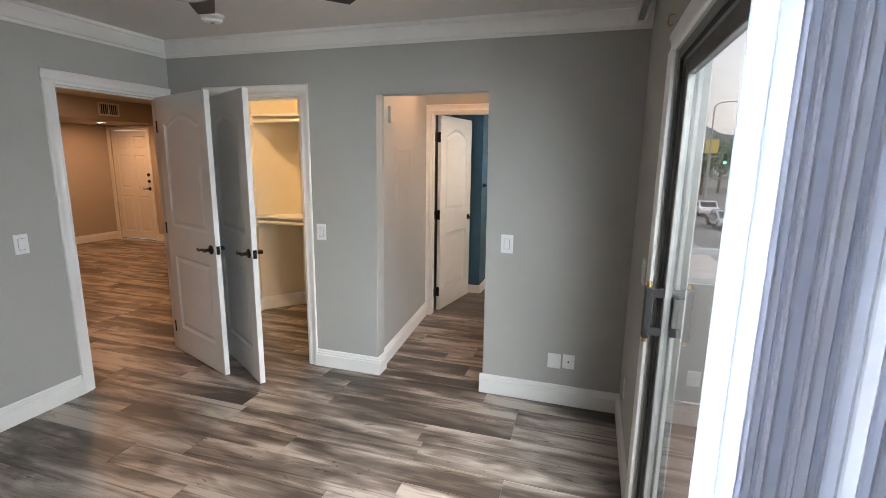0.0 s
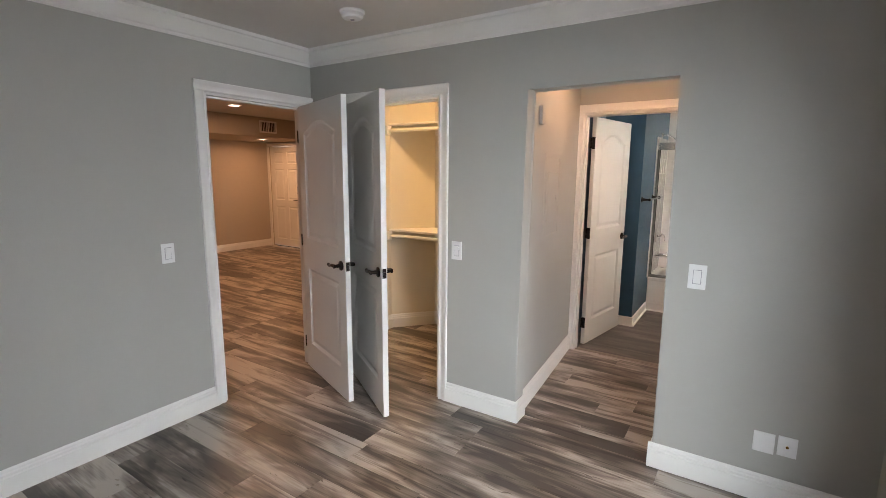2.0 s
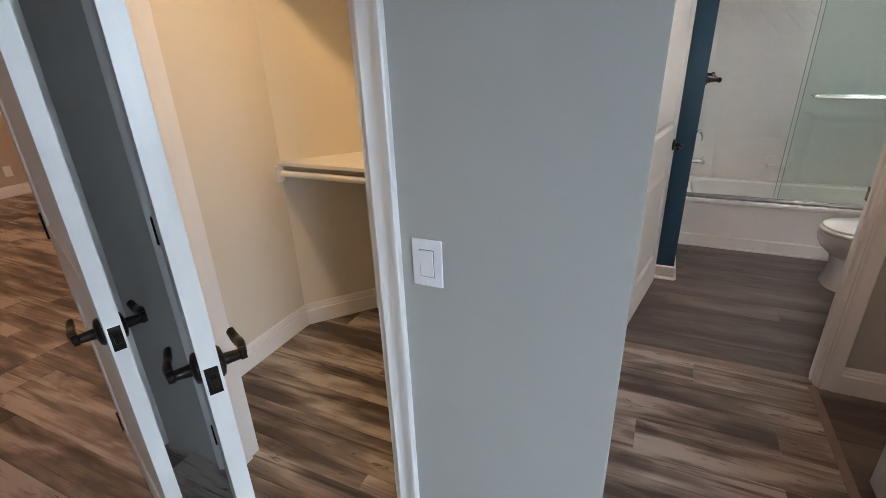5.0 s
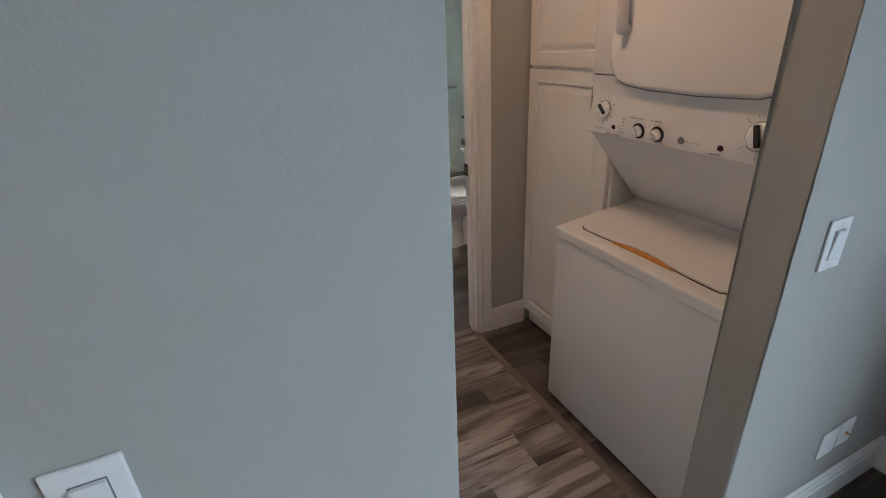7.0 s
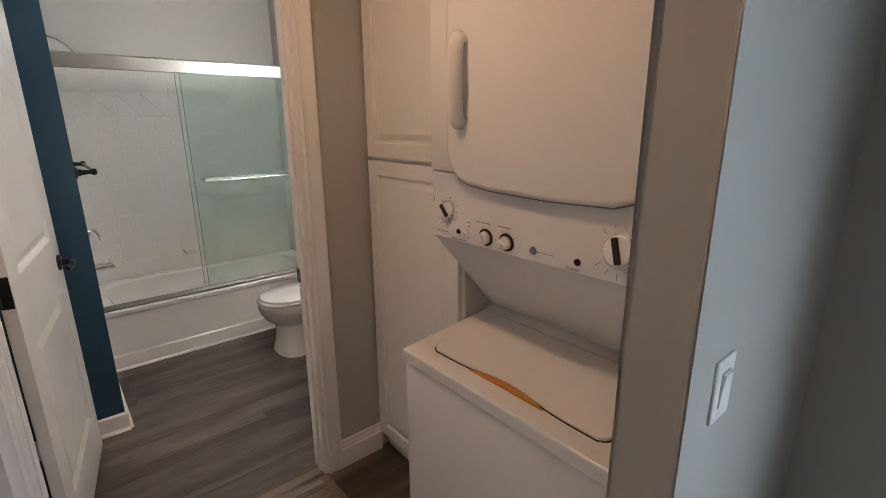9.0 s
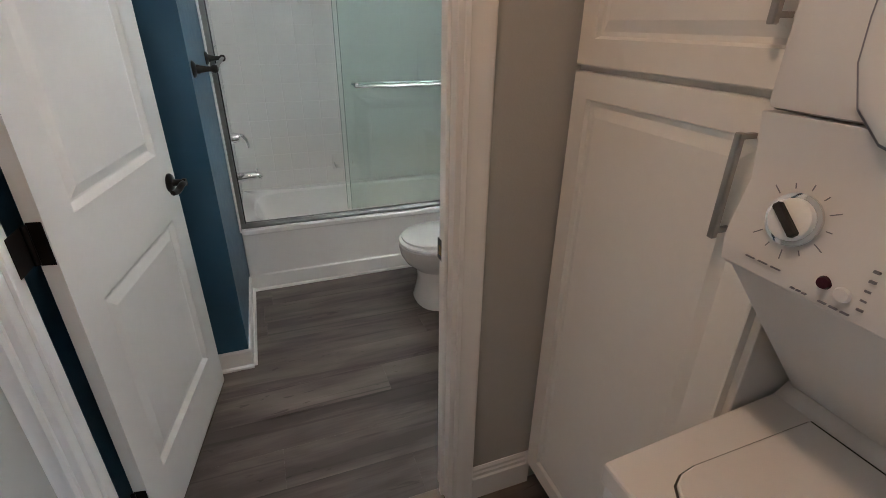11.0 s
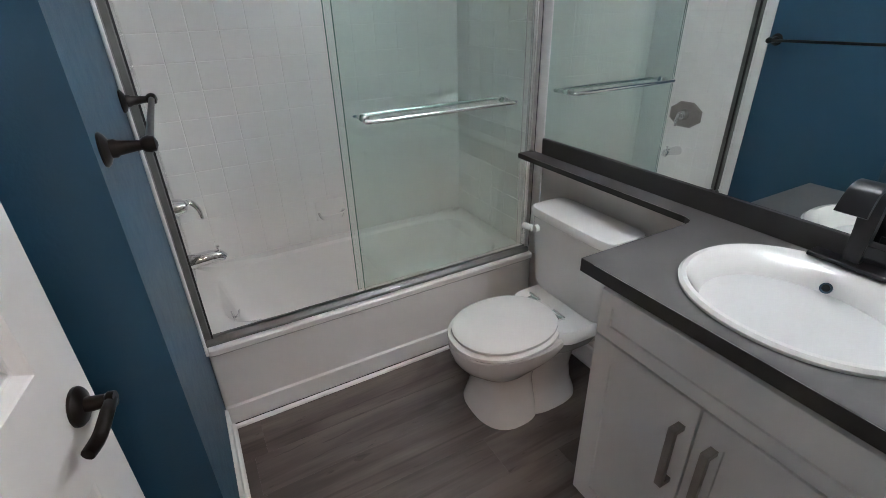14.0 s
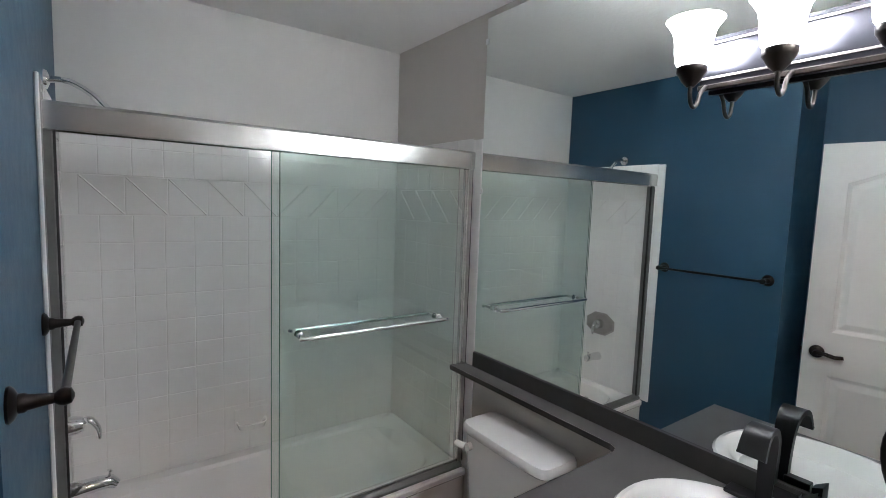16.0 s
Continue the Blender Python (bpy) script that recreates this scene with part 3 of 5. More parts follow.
# ---- switches, outlets and small wall things ----
def plate(name, label, category, m, w, h, kind):
    """A wall plate in x and z that faces -y at m."""
    p = thing(name, label, category, m)
    part("cover", boxed((-w / 2, w / 2, -0.006, 0, -h / 2, h / 2), bev=0.0025, seg=2), PLASTIC, p)
    if kind == "rocker":
        bm = bmesh.new()
        loft(bm, [[(x, y, z) for x, y in ((-0.0165, -0.006), (-0.0165, -0.006 - d), (0.0165, -0.006 - d), (0.0165, -0.006))] for z, d in ((-0.033, 0.0015), (0.0, 0.0035), (0.033, 0.0065))])
        part("rocker", bm, PLASTIC, p)
        part("rocker_gap", boxed((-0.0185, 0.0185, -0.0063, -0.006, -0.035, 0.035)), PRINT, p)
    elif kind == "outlet":
        for z in (-0.020, 0.020):
            bm = bmesh.new()
            lathe(bm, [(0.0165, 0), (0.0165, 0.002), (0.0155, 0.003)], 18, towards((0, -0.006, z), (0, -1, 0)))
            part("socket", bm, PLASTIC, p)
            part("slots", boxed((-0.007, -0.005, -0.0094, -0.0088, z - 0.004, z + 0.005), (0.005, 0.007, -0.0094, -0.0088, z - 0.004, z + 0.005)), PRINT, p)
    elif kind == "jack":
        bm = bmesh.new()
        lathe(bm, [(0.006, 0), (0.006, 0.004), (0.003, 0.004), (0.003, 0.010)], 12, towards((0, -0.006, 0), (0, -1, 0)))
        part("jack", bm, BRASS, p, "small round cable jack")
    for z in (-h / 2 + 0.012, h / 2 - 0.012):
        bm = bmesh.new()
        lathe(bm, [(0.003, 0), (0.002, 0.001)], 8, towards((0, -0.006, z), (0, -1, 0)))
        part("screw", bm, PLASTIC, p)
    return p


plate("light_switch", "white rocker light switch on a grey wall beside the entry door", "light switch", pose(LEFT, 1.957, 1.068, 0, 0, 90), 0.075, 0.118, "rocker")
plate("light_switch", "white rocker light switch on a grey wall beside the closet", "light switch", pose(-1.419, BACK, 1.056), 0.077, 0.119, "rocker")
plate("light_switch", "white rocker light switch on the grey wall beside the hall", "light switch", pose(-0.041, BACK, 1.060), 0.079, 0.122, "rocker")
plate("light_switch", "white rocker light switch beside the sliding door", "light switch", pose(RIGHT, 2.40, 1.10, 0, 0, -90), 0.072, 0.118, "rocker")
plate("blank_plate", "white blank wall plate low on a grey wall", "wall plate", pose(0.303, BACK, 0.300), 0.085, 0.102, "blank")
plate("cable_outlet", "white cable outlet low on a grey wall", "wall outlet", pose(0.394, BACK, 0.305), 0.075, 0.098, "jack")
plate("power_outlet", "white power outlet low beside the sliding door", "wall outlet", pose(RIGHT, 2.79, 0.33, 0, 0, -90), 0.072, 0.115, "outlet")
plate("power_outlet", "white power outlet low on a tan wall", "wall outlet", pose(-8.3, 5.19, 0.31, 0, 0, 90), 0.085, 0.13, "outlet")
chime = thing("door_chime", "pale door chime box high on a tan wall", "door chime", pose(-8.3, 4.60, 1.95, 0, 0, 90))
part("cover", boxed((-0.05, 0.05, -0.04, 0, -0.08, 0.08), bev=0.008, seg=2), PLASTIC, chime)
alarm = thing("wall_sensor", "small white painted box high on the hall wall", "wall box", pose(-1.018, 3.440, 1.915, 0, 0, 90 + HALL_SLANT))
part("cover", boxed((-0.03, 0.03, -0.022, 0, -0.06, 0.06), bev=0.006, seg=2), PAINT, alarm)
panel = thing("electrical_panel", "painted-over electrical panel set in the hall wall", "electrical panel", pose(-1.0479, 3.785, 1.39, 0, 0, 90 + HALL_SLANT))
part("frame", boxed((-0.20, 0.20, -0.0016, 0.004, -0.30, -0.27), (-0.20, 0.20, -0.0016, 0.004, 0.27, 0.30), (-0.20, -0.17, -0.0016, 0.004, -0.27, 0.27), (0.17, 0.20, -0.0016, 0.004, -0.27, 0.27), bev=0.001), PAINT, panel)
part("door", boxed((-0.135, 0.135, -0.003, 0.004, -0.18, 0.17), bev=0.002), PAINT, panel)
part("latch", boxed((0.09, 0.112, -0.006, -0.0031, -0.03, 0.01), bev=0.001), PAINT, panel)

smoke = thing("smoke_detector", "round white smoke detector on the ceiling", "smoke detector", pose(-1.82, 2.61, H))
bm = bmesh.new()
lathe(bm, [(0.070, 0), (0.070, -0.010), (0.060, -0.014), (0.060, -0.030), (0.050, -0.040), (0.018, -0.044)], 28)
part("body", bm, PLASTIC, smoke, smooth=True)
bm = bmesh.new()
lathe(bm, [(0.012, -0.044), (0.012, -0.047), (0.006, -0.048)], 14)
part("test_button", bm, PRINT, smoke)

# ---- ceiling fan ----
fan = thing("ceiling_fan", "ceiling fan with five black blades and a nickel body", "ceiling fan", pose(-0.912, 1.492, 0))
bm = bmesh.new()
lathe(bm, [(0.066, 2.438), (0.066, 2.40), (0.045, 2.375), (0.018, 2.365), (0.016, 2.33)], 28)
part("canopy", bm, NICKEL, fan, smooth=True)
bm = bmesh.new()
lathe(bm, [(0.05, 2.345), (0.105, 2.335), (0.112, 2.325), (0.112, 2.255), (0.104, 2.248)], 36)
part("motor_housing", bm, BRUSHED, fan, smooth=True)
bm = bmesh.new()
lathe(bm, [(0.118, 2.246), (0.122, 2.238), (0.122, 2.205), (0.112, 2.180), (0.104, 2.172)], 36)
part("light_ring", bm, BRUSHED, fan, smooth=True)
bm = bmesh.new()
lathe(bm, [(0.103, 2.176), (0.098, 2.158), (0.080, 2.140), (0.050, 2.128), (0.012, 2.123)], 32)
part("glass_dome", bm, OPAL, fan, "white opal glass dome, unlit", True)
for k in range(5):
    turn = pose(0, 0, 2.247, 0, 0, 56 + 72 * k)
    bm = bmesh.new()
    ring = [(0.09, -0.032), (0.20, -0.066), (0.34, -0.070), (0.50, -0.060), (0.655, -0.047), (0.640, 0.026), (0.48, 0.040), (0.30, 0.050), (0.19, 0.046), (0.09, 0.030)]
    tilt = pose(0, 0, 0, -13, 0, 0)
    loft(bm, [[turn @ tilt @ Vector((x, y, z)) for x, y in ring] for z in (-0.004, 0.004)])
    blade = part("blade", bm, BLACK, fan)

# ---- sliding glass door and blinds ----
slider = thing("sliding_door", "aluminium sliding glass door onto a balcony, closed", "sliding door", pose(RIGHT, 0, 0))
bm = boxed((0.01, 0.12, 0.20, 0.235, 0, 2.0), (0.01, 0.12, 2.045, 2.08, 0, 2.0), (0.01, 0.12, 0.235, 2.045, 1.965, 2.0), (0.01, 0.12, 0.235, 2.045, 0, 0.03), (0.045, 0.055, 2.030, 2.045, 0.03, 1.965), bev=0.002)
part("frame", bm, SLIDER, slider, "dull aluminium frame")
part("seal", boxed((0.012, 0.022, 2.036, 2.0448, 0.03, 1.965), (0.012, 0.022, 0.24, 2.04, 1.955, 1.9648), bev=0.001), RUBBER, slider, "black rubber seal")
for y0, y1, x in ((1.09, 2.028, 0.030), (0.238, 1.15, 0.075)):
    s = part("panel_frame", boxed((x, x + 0.032, y0, y0 + 0.055, 0.032, 1.955), (x, x + 0.032, y1 - 0.055, y1, 0.032, 1.955), (x, x + 0.032, y0 + 0.055, y1 - 0.055, 1.895, 1.955), (x, x + 0.032, y0 + 0.055, y1 - 0.055, 0.032, 0.11), bev=0.003), SLIDER, slider, "dull aluminium panel frame")
    g = part("pane", boxed((x + 0.013, x + 0.019, y0 + 0.052, y1 - 0.052, 0.105, 1.90)), GLASS, slider, "clear glass pane")
    g.visible_shadow = False
bm = bmesh.new()
box(bm, -0.040, -0.012, 1.945, 1.985, 0.94, 1.14, 0.006, 2)
box(bm, -0.013, 0.030, 1.958, 1.978, 0.950, 0.980)
box(bm, -0.013, 0.030, 1.958, 1.978, 1.100, 1.130)
box(bm, 0.062, 0.085, 1.950, 1.985, 0.95, 1.11, 0.004, 2)
handle = part("handle", bm, BLACK, slider, "black pull handle")
bm = bmesh.new()
for z in (0.922, 1.138):
    rod(bm, (-0.026, 1.965, z), (-0.026, 1.965, z + 0.020), 0.0085)
part("handle_cap", bm, BRASS, handle, "brass end cap", True)
casing("trim_slider", (RIGHT, 0.20), (RIGHT, 2.08), 2.0, 0, (-1, 0))

blind = thing("vertical_blind", "white vertical blind drawn back into a stack", "vertical blind", pose(0, 0, 0))
part("headrail", boxed((0.628, 0.632, -1.1, 3.085, 2.345, 2.405), (0.676, 0.680, -1.1, 3.085, 2.345, 2.405), (0.632, 0.676, -1.1, 3.085, 2.400, 2.405), bev=0.001), TRIM, blind, "white channel headrail")
part("headrail_track", boxed((0.640, 0.668, -1.1, 3.08, 2.362, 2.374), bev=0.001), STEEL, blind, "grey track inside the headrail")
for y in (0.0, 2.6):
    part("headrail_hanger", boxed((0.640, 0.668, y, y + 0.04, 2.405, 2.44)), TRIM, blind)
bm = bmesh.new()
ring = [(-0.0445, -0.0012), (-0.0425, -0.0012), (-0.0425, 0.0), (-0.022, 0.0035), (0, 0.0048), (0.022, 0.0035), (0.0425, 0.0), (0.0425, -0.0012), (0.0445, -0.0012), (0.0445, 0.0012), (0.022, 0.0045), (0, 0.0058), (-0.022, 0.0045), (-0.0445, 0.0012)]
loft(bm, [[(x, y, z) for x, y in ring] for z in (0.025, 2.335)])
first = None
for k in range(28):
    if k > 25:           # the two outermost vanes hang turned towards the room
        turn = pose(0.652 - 0.010 * (k - 26), 0.605 + 0.062 * (k - 26), 0, 0, 0, -36 - 6 * (k - 26))
    else:
        turn = pose(0.654 + 0.0016 * ((k * 5) % 4), 0.250 + 0.0115 * k + 0.0015 * ((k * 3) % 4) + (0.010 if k > 11 else 0.0), 0, 0, 0, 2.2 * ((k * 7) % 5) - 4 + (-12 if k == 11 else 0))
    if first is None:
        first = part("vane", bm, VANE, blind)
        first.matrix_basis = turn
    else:
        v = new("vane", first.data)
        v.parent = blind
        v.matrix_basis = turn
    bmc = boxed((-0.004, 0.004, -0.002, 0.006, 2.333, 2.366))
    part("vane_clip", bmc, PLASTIC, blind).matrix_basis = turn
hook = thing("wall_hook", "small dark metal hook above the sliding door", "hook", pose(RIGHT, 2.20, 2.13))
bm = bmesh.new()
tube(bm, curve_points([(0, 0, 0.02), (-0.018, 0, 0.02), (-0.024, 0, 0.0), (-0.016, 0, -0.02), (-0.006, 0, -0.014)], 4), 0.0025, 8)
part("hook_wire", bm, BRASS, hook, smooth=True)

# ---- closet shelves ----
def closet_shelf(z, label):
    s = thing("closet_shelf", label, "shelf", pose(0, 0, z), "closet shelves")
    bm = bmesh.new()
    shape = [(-2.783, 4.075), (HALL_L - 0.102, 4.075), (HALL_L - 0.102, 4.435), (-2.500, 4.435), (-2.783, 4.098)]
    loft(bm, [[(x, y, k) for x, y in shape] for k in (-0.018, 0)])
    part("board", bm, TRIM, s)
    part("end_cleat", boxed((-2.785, -2.765, 4.045, 4.098, -0.105, -0.0185), bev=0.002), TRIM, s)
    part("back_cleat", boxed((-2.48, HALL_L - 0.11, 4.417, 4.4365, -0.095, -0.0185), bev=0.002), TRIM, s)
    bm = bmesh.new()
    rod(bm, (-2.765, 4.085, -0.062), (HALL_L - 0.101, 4.085, -0.062), 0.0165, seg=20)
    part("hanging_rod", bm, TRIM, s, "white painted round hanging rod", True)


closet_shelf(1.003, "white closet shelf with a hanging rod, lower")
closet_shelf(2.00, "white closet shelf with a hanging rod, upper")

# ---- downlights and vent in the living room, lights in closet and hall ----
# (-4.4, 1.8), (-6.2, 1.8) and (-4.4, 3.6) are unseen fittings added for extra light
for x, y, z in ((-5.93, 4.58, H), (-7.0, 4.29, 2.12), (-7.5, 6.15, 2.12), (-4.4, 1.8, H), (-6.2, 1.8, H), (-4.4, 3.6, H), (-1.85, 3.72, H), (-0.62, 3.86, H)):
    d = thing("downlight", "lit round recessed downlight in the ceiling", "downlight", pose(x, y, z), "recessed downlights")
    bm = bmesh.new()
    lathe(bm, [(0.095, 0), (0.095, -0.004), (0.078, -0.008), (0.072, -0.004)], 28)
    part("trim_ring", bm, TRIM, d, smooth=True)
    bm = bmesh.new()
    lathe(bm, [(0.071, -0.0035), (0.050, -0.0055), (0.010, -0.006)], 24)
    part("lens", bm, DOWNLIGHT, d, "glowing warm lens", True)
vent = thing("air_vent", "white metal air vent in the soffit", "air vent", pose(-6.85, 5.80, 2.285, 0, 0, 90))
part("frame", boxed((-0.17, 0.17, -0.012, 0, 0.075, 0.10), (-0.17, 0.17, -0.012, 0, -0.10, -0.075), (-0.17, -0.145, -0.012, 0, -0.075, 0.075), (0.145, 0.17, -0.012, 0, -0.075, 0.075), (-0.01, 0.01, -0.012, 0, -0.075, 0.075), bev=0.002), TRIM, vent)
part("duct", boxed((-0.145, 0.145, -0.002, 0, -0.075, 0.075)), RUBBER, vent, "dark duct opening")
for k in range(9):
    m = pose(-0.13 + 0.0325 * k, -0.007, 0, 0, 0, 35)
    sl = part("slat", boxed((-0.012, 0.012, -0.001, 0.001, -0.074, 0.074)), TRIM, vent)
    sl.matrix_basis = m

# ---- stacked washer and dryer ----
WY0, WY1 = 3.228, 3.960
laundry = thing("washer_dryer", "white stacked laundry centre, washer below a dryer", "washer dryer", pose(0, 0, 0))
bm = bmesh.new()
box(bm, -0.112, 0.70, WY0, WY1, 0.025, 0.786, 0.005, 2)
part("washer_body", bm, ENAMEL, laundry, smooth=True)
bm = bmesh.new()
sec = [(-0.118, 0.7905), (-0.118, 0.822), (-0.1165, 0.8265), (-0.113, 0.829), (0.245, 0.862), (0.275, 0.885), (0.70, 0.885), (0.70, 0.7905)]
loft(bm, [[(x, y, z) for x, z in sec] for y in (WY0 - 0.002, WY1 + 0.002)])
part("washer_top", bm, ENAMEL, laundry)
part("top_seam", boxed((-0.108, 0.69, WY0 + 0.003, WY1 - 0.003, 0.786, 0.7905)), PRINT, laundry, "dark seam under the top")
bm = bmesh.new()
lid_out = []
for i in range(13):      # front edge, bowed for the finger pull
    u = i / 12
    lid_out.append((-0.058 - 0.0 + 0.022 * math.exp(-((u - 0.5) / 0.20) ** 2), WY0 + 0.09 + u * (WY1 - WY0 - 0.18)))
lid_out = [(0.232, WY0 + 0.070), (0.0, WY0 + 0.060), (-0.030, WY0 + 0.064), (-0.048, WY0 + 0.074)] + lid_out + [(-0.048, WY1 - 0.074), (-0.030, WY1 - 0.064), (0.0, WY1 - 0.060), (0.232, WY1 - 0.070)]
lid_out = lid_out[::-1]
loft(bm, [[(x, y, 0.8330 + 0.0909 * (x + 0.085) + dz) for x, y in inset(lid_out, k)] for dz, k in ((0.0, 0.0), (0.006, 0.0), (0.008, 0.003))])
part("washer_lid", bm, ENAMEL, laundry)
bm = bmesh.new()
loft(bm, [[(x, y, 0.8322 + 0.0909 * (x + 0.085) + dz) for x, y in inset(lid_out, -0.0036)] for dz in (0.0, 0.0016)])
part("lid_gap", bm, RUBBER, laundry)
mid = (WY0 + WY1) / 2
bm = bmesh.new()
pull = [(-0.062, mid - 0.13), (-0.046, mid - 0.075), (-0.040, mid), (-0.046, mid + 0.075), (-0.062, mid + 0.13), (-0.061, mid)]
loft(bm, [[(x, y, 0.8325 + 0.0909 * (x + 0.085) + dz) for x, y in pull] for dz in (0.0, 0.005)])
part("lid_pull", bm, ORANGE, laundry, "amber finger pull under the lid")
part("lid_hinge_line", boxed((0.2365, 0.2415, WY0 + 0.068, WY1 - 0.068, 0.858, 0.8632)), RUBBER, laundry)
part("kick_gap", boxed((-0.09, 0.70, WY0 + 0.01, WY1 - 0.01, 0.0, 0.025)), RUBBER, laundry)
bm = bmesh.new()
sec = [(0.008, 1.175), (0.262, 0.886), (0.32, 0.886), (0.32, 1.19)]
loft(bm, [[(x, y, z) for x, z in sec] for y in (WY0 + 0.012, WY1 - 0.012)])
part("sloped_back", bm, PANEL_PLASTIC, laundry)
bm = bmesh.new()
sec = [(0.32, 0.886), (0.70, 0.886), (0.70, 1.176), (0.32, 1.176)]
loft(bm, [[(x, y, z) for x, z in sec] for y in (WY0 + 0.012, WY1 - 0.012)])
part("rear_column", bm, PANEL_PLASTIC, laundry)
bm = bmesh.new()
sec = [(0.012, 1.172), (0.002, 1.180), (-0.004, 1.215), (0.014, 1.290), (0.004, 1.345), (-0.002, 1.372), (0.70, 1.372), (0.70, 1.192), (0.34, 1.192)]
loft(bm, [[(x, y, z) for x, z in sec] for y in (WY0, WY1)])
control = part("control_panel", bm, PANEL_PLASTIC, laundry, "white control panel with dials", True)
bm = bmesh.new()
box(bm, -0.002, 0.70, WY0, WY1, 1.374, 1.92, 0.010, 2)
part("dryer_body", bm, ENAMEL, laundry, smooth=True)
bm = bmesh.new()
dc = [(y, z) for y, z in [(WY0 + 0.045, 1.45), (WY0 + 0.05, 1.40), (WY0 + 0.080, 1.358), (WY0 + 0.13, 1.342), (WY0 + 0.30, 1.336), (WY1 - 0.25, 1.340), (WY1 - 0.17, 1.348), (WY1 - 0.128, 1.362), (WY1 - 0.100, 1.390), (WY1 - 0.086, 1.43), (WY1 - 0.083, 1.47), (WY1 - 0.083, 1.80), (WY1 - 0.093, 1.83), (WY1 - 0.123, 1.845), (WY0 + 0.075, 1.845), (WY0 + 0.048, 1.82)]]
loft(bm, [[(x, y, z) for y, z in inset([(a, b) for a, b in dc], k)] for x, k in ((-0.0045, 0.0), (-0.0085, 0.0), (-0.0115, 0.003), (-0.0130, 0.014))])
ddoor = part("dryer_door", bm, ENAMEL, laundry, "white dryer door with rounded corners", True)
bm = bmesh.new()
loft(bm, [[(x, y, z) for y, z in inset(dc, -0.004)] for x in (-0.0044, -0.0022)])
part("door_gap", bm, PRINT, laundry)
bm = bmesh.new()
tube(bm, curve_points([(-0.012, WY1 - 0.150, 1.722), (-0.036, WY1 - 0.151, 1.708), (-0.044, WY1 - 0.153, 1.62), (-0.036, WY1 - 0.152, 1.522), (-0.012, WY1 - 0.151, 1.508)], 6), 0.021, 14, 0.55)
part("door_handle", bm, ENAMEL, ddoor, "white bowed pull handle", True)


def dial(y, z, r, x, pointer=40):
    """A round dial on the control panel, with ring, knob and pointer ridge."""
    d = Vector((-1, 0, 0.22 if z > 1.25 else -0.12)).normalized()
    m = towards((x, y, z), d)
    bm = bmesh.new()
    lathe(bm, [(r + 0.005, 0), (r + 0.005, 0.004), (r, 0.005)], 28, m)
    part("dial_ring", bm, CHROME if r > 0.02 else RUBBER, control, "chrome dial ring" if r > 0.02 else "dark dial ring", True)
    bm = bmesh.new()
    lathe(bm, [(r - 0.001, 0.004), (r - 0.002, 0.011), (r - 0.005, 0.013), (0.002, 0.0135)], 28, m)
    part("dial_knob", bm, PLASTIC, control, "white dial knob", True)
    bm = bmesh.new()
    box(bm, -r * 0.20, r * 0.20, -r * 0.88, r * 0.80, 0.013, 0.022, 0.002)
    bmesh.ops.transform(bm, matrix=m @ pose(0, 0, 0, 0, 0, pointer), verts=bm.verts)
    part("pointer", bm, RUBBER if r > 0.02 else PLASTIC, control, "black pointer on the dial" if r > 0.02 else "white grip on the dial")
    for k in range(11):
        if r < 0.02 and k % 3:
            continue
        a = math.radians(-140 + 28 * k)
        bm = bmesh.new()
        box(bm, 0, r * (0.25 if k % 2 else 0.45), -0.0006, 0.0006, 0.0012, 0.0018)
        bmesh.ops.transform(bm, matrix=m @ pose(0, 0, 0, 0, 0, math.degrees(a)) @ pose(r * 1.38, 0, 0), verts=bm.verts)
        part("mark", bm, PRINT, control)


dial(3.888, 1.261, 0.026, 0.004, 50)
dial(3.722, 1.213, 0.019, -0.003, 20)
dial(3.648, 1.213, 0.019, -0.003, 70)
dial(3.340, 1.252, 0.034, 0.002, 20)
for y, z, r, mt in ((3.832, 1.210, 0.008, RED_LED), (3.812, 1.206, 0.009, PLASTIC), (3.436, 1.207, 0.009, RED_LED), (3.562, 1.208, 0.011, PRINT)):
    bm = bmesh.new()
    lathe(bm, [(r, 0), (r * 0.8, 0.004)], 16, towards((-0.003, y, z), (-1, 0, 0)))
    part("button", bm, mt, control, "round button on the panel", True)
for y0, y1, z in ((3.50, 3.555, 1.207), (3.71, 3.765, 1.250), (3.64, 3.685, 1.250), (3.80, 3.835, 1.187), (3.845, 3.865, 1.187), (3.88, 3.93, 1.200), (3.435, 3.47, 1.188)):
    step = (y1 - y0) / 3
    for k in range(3):
        part("lettering_bar", boxed((-0.0032, -0.0005, y0 + step * k, y0 + step * (k + 0.72), z - 0.0008, z + 0.0008)), PRINT, control)
for k in range(5):
    part("lettering_bar", boxed((-0.0035, -0.0003, 3.790, 3.796, 1.198 + 0.011 * k - 0.0012, 1.198 + 0.011 * k + 0.0012)), PRINT, control)

# ---- tall cabinet beside the dryer ----
def raised_door(w, h, frame=0.055):
    """A cabinet door in y (0 to w) and z (0 to h), whose face looks to -x, with a raised panel."""
    bm = bmesh.new()
    rim = [(0, 0), (w, 0), (w, h), (0, h)]
    rings = [(0.0, 0.0), (0.0, -0.018), (0.003, -0.020), (frame, -0.020), (frame + 0.005, -0.010), (frame + 0.014, -0.010), (frame + 0.036, -0.0185)]
    loft(bm, [[(x, y, z) for y, z in inset(rim, i)] for i, x in rings])
    return bm


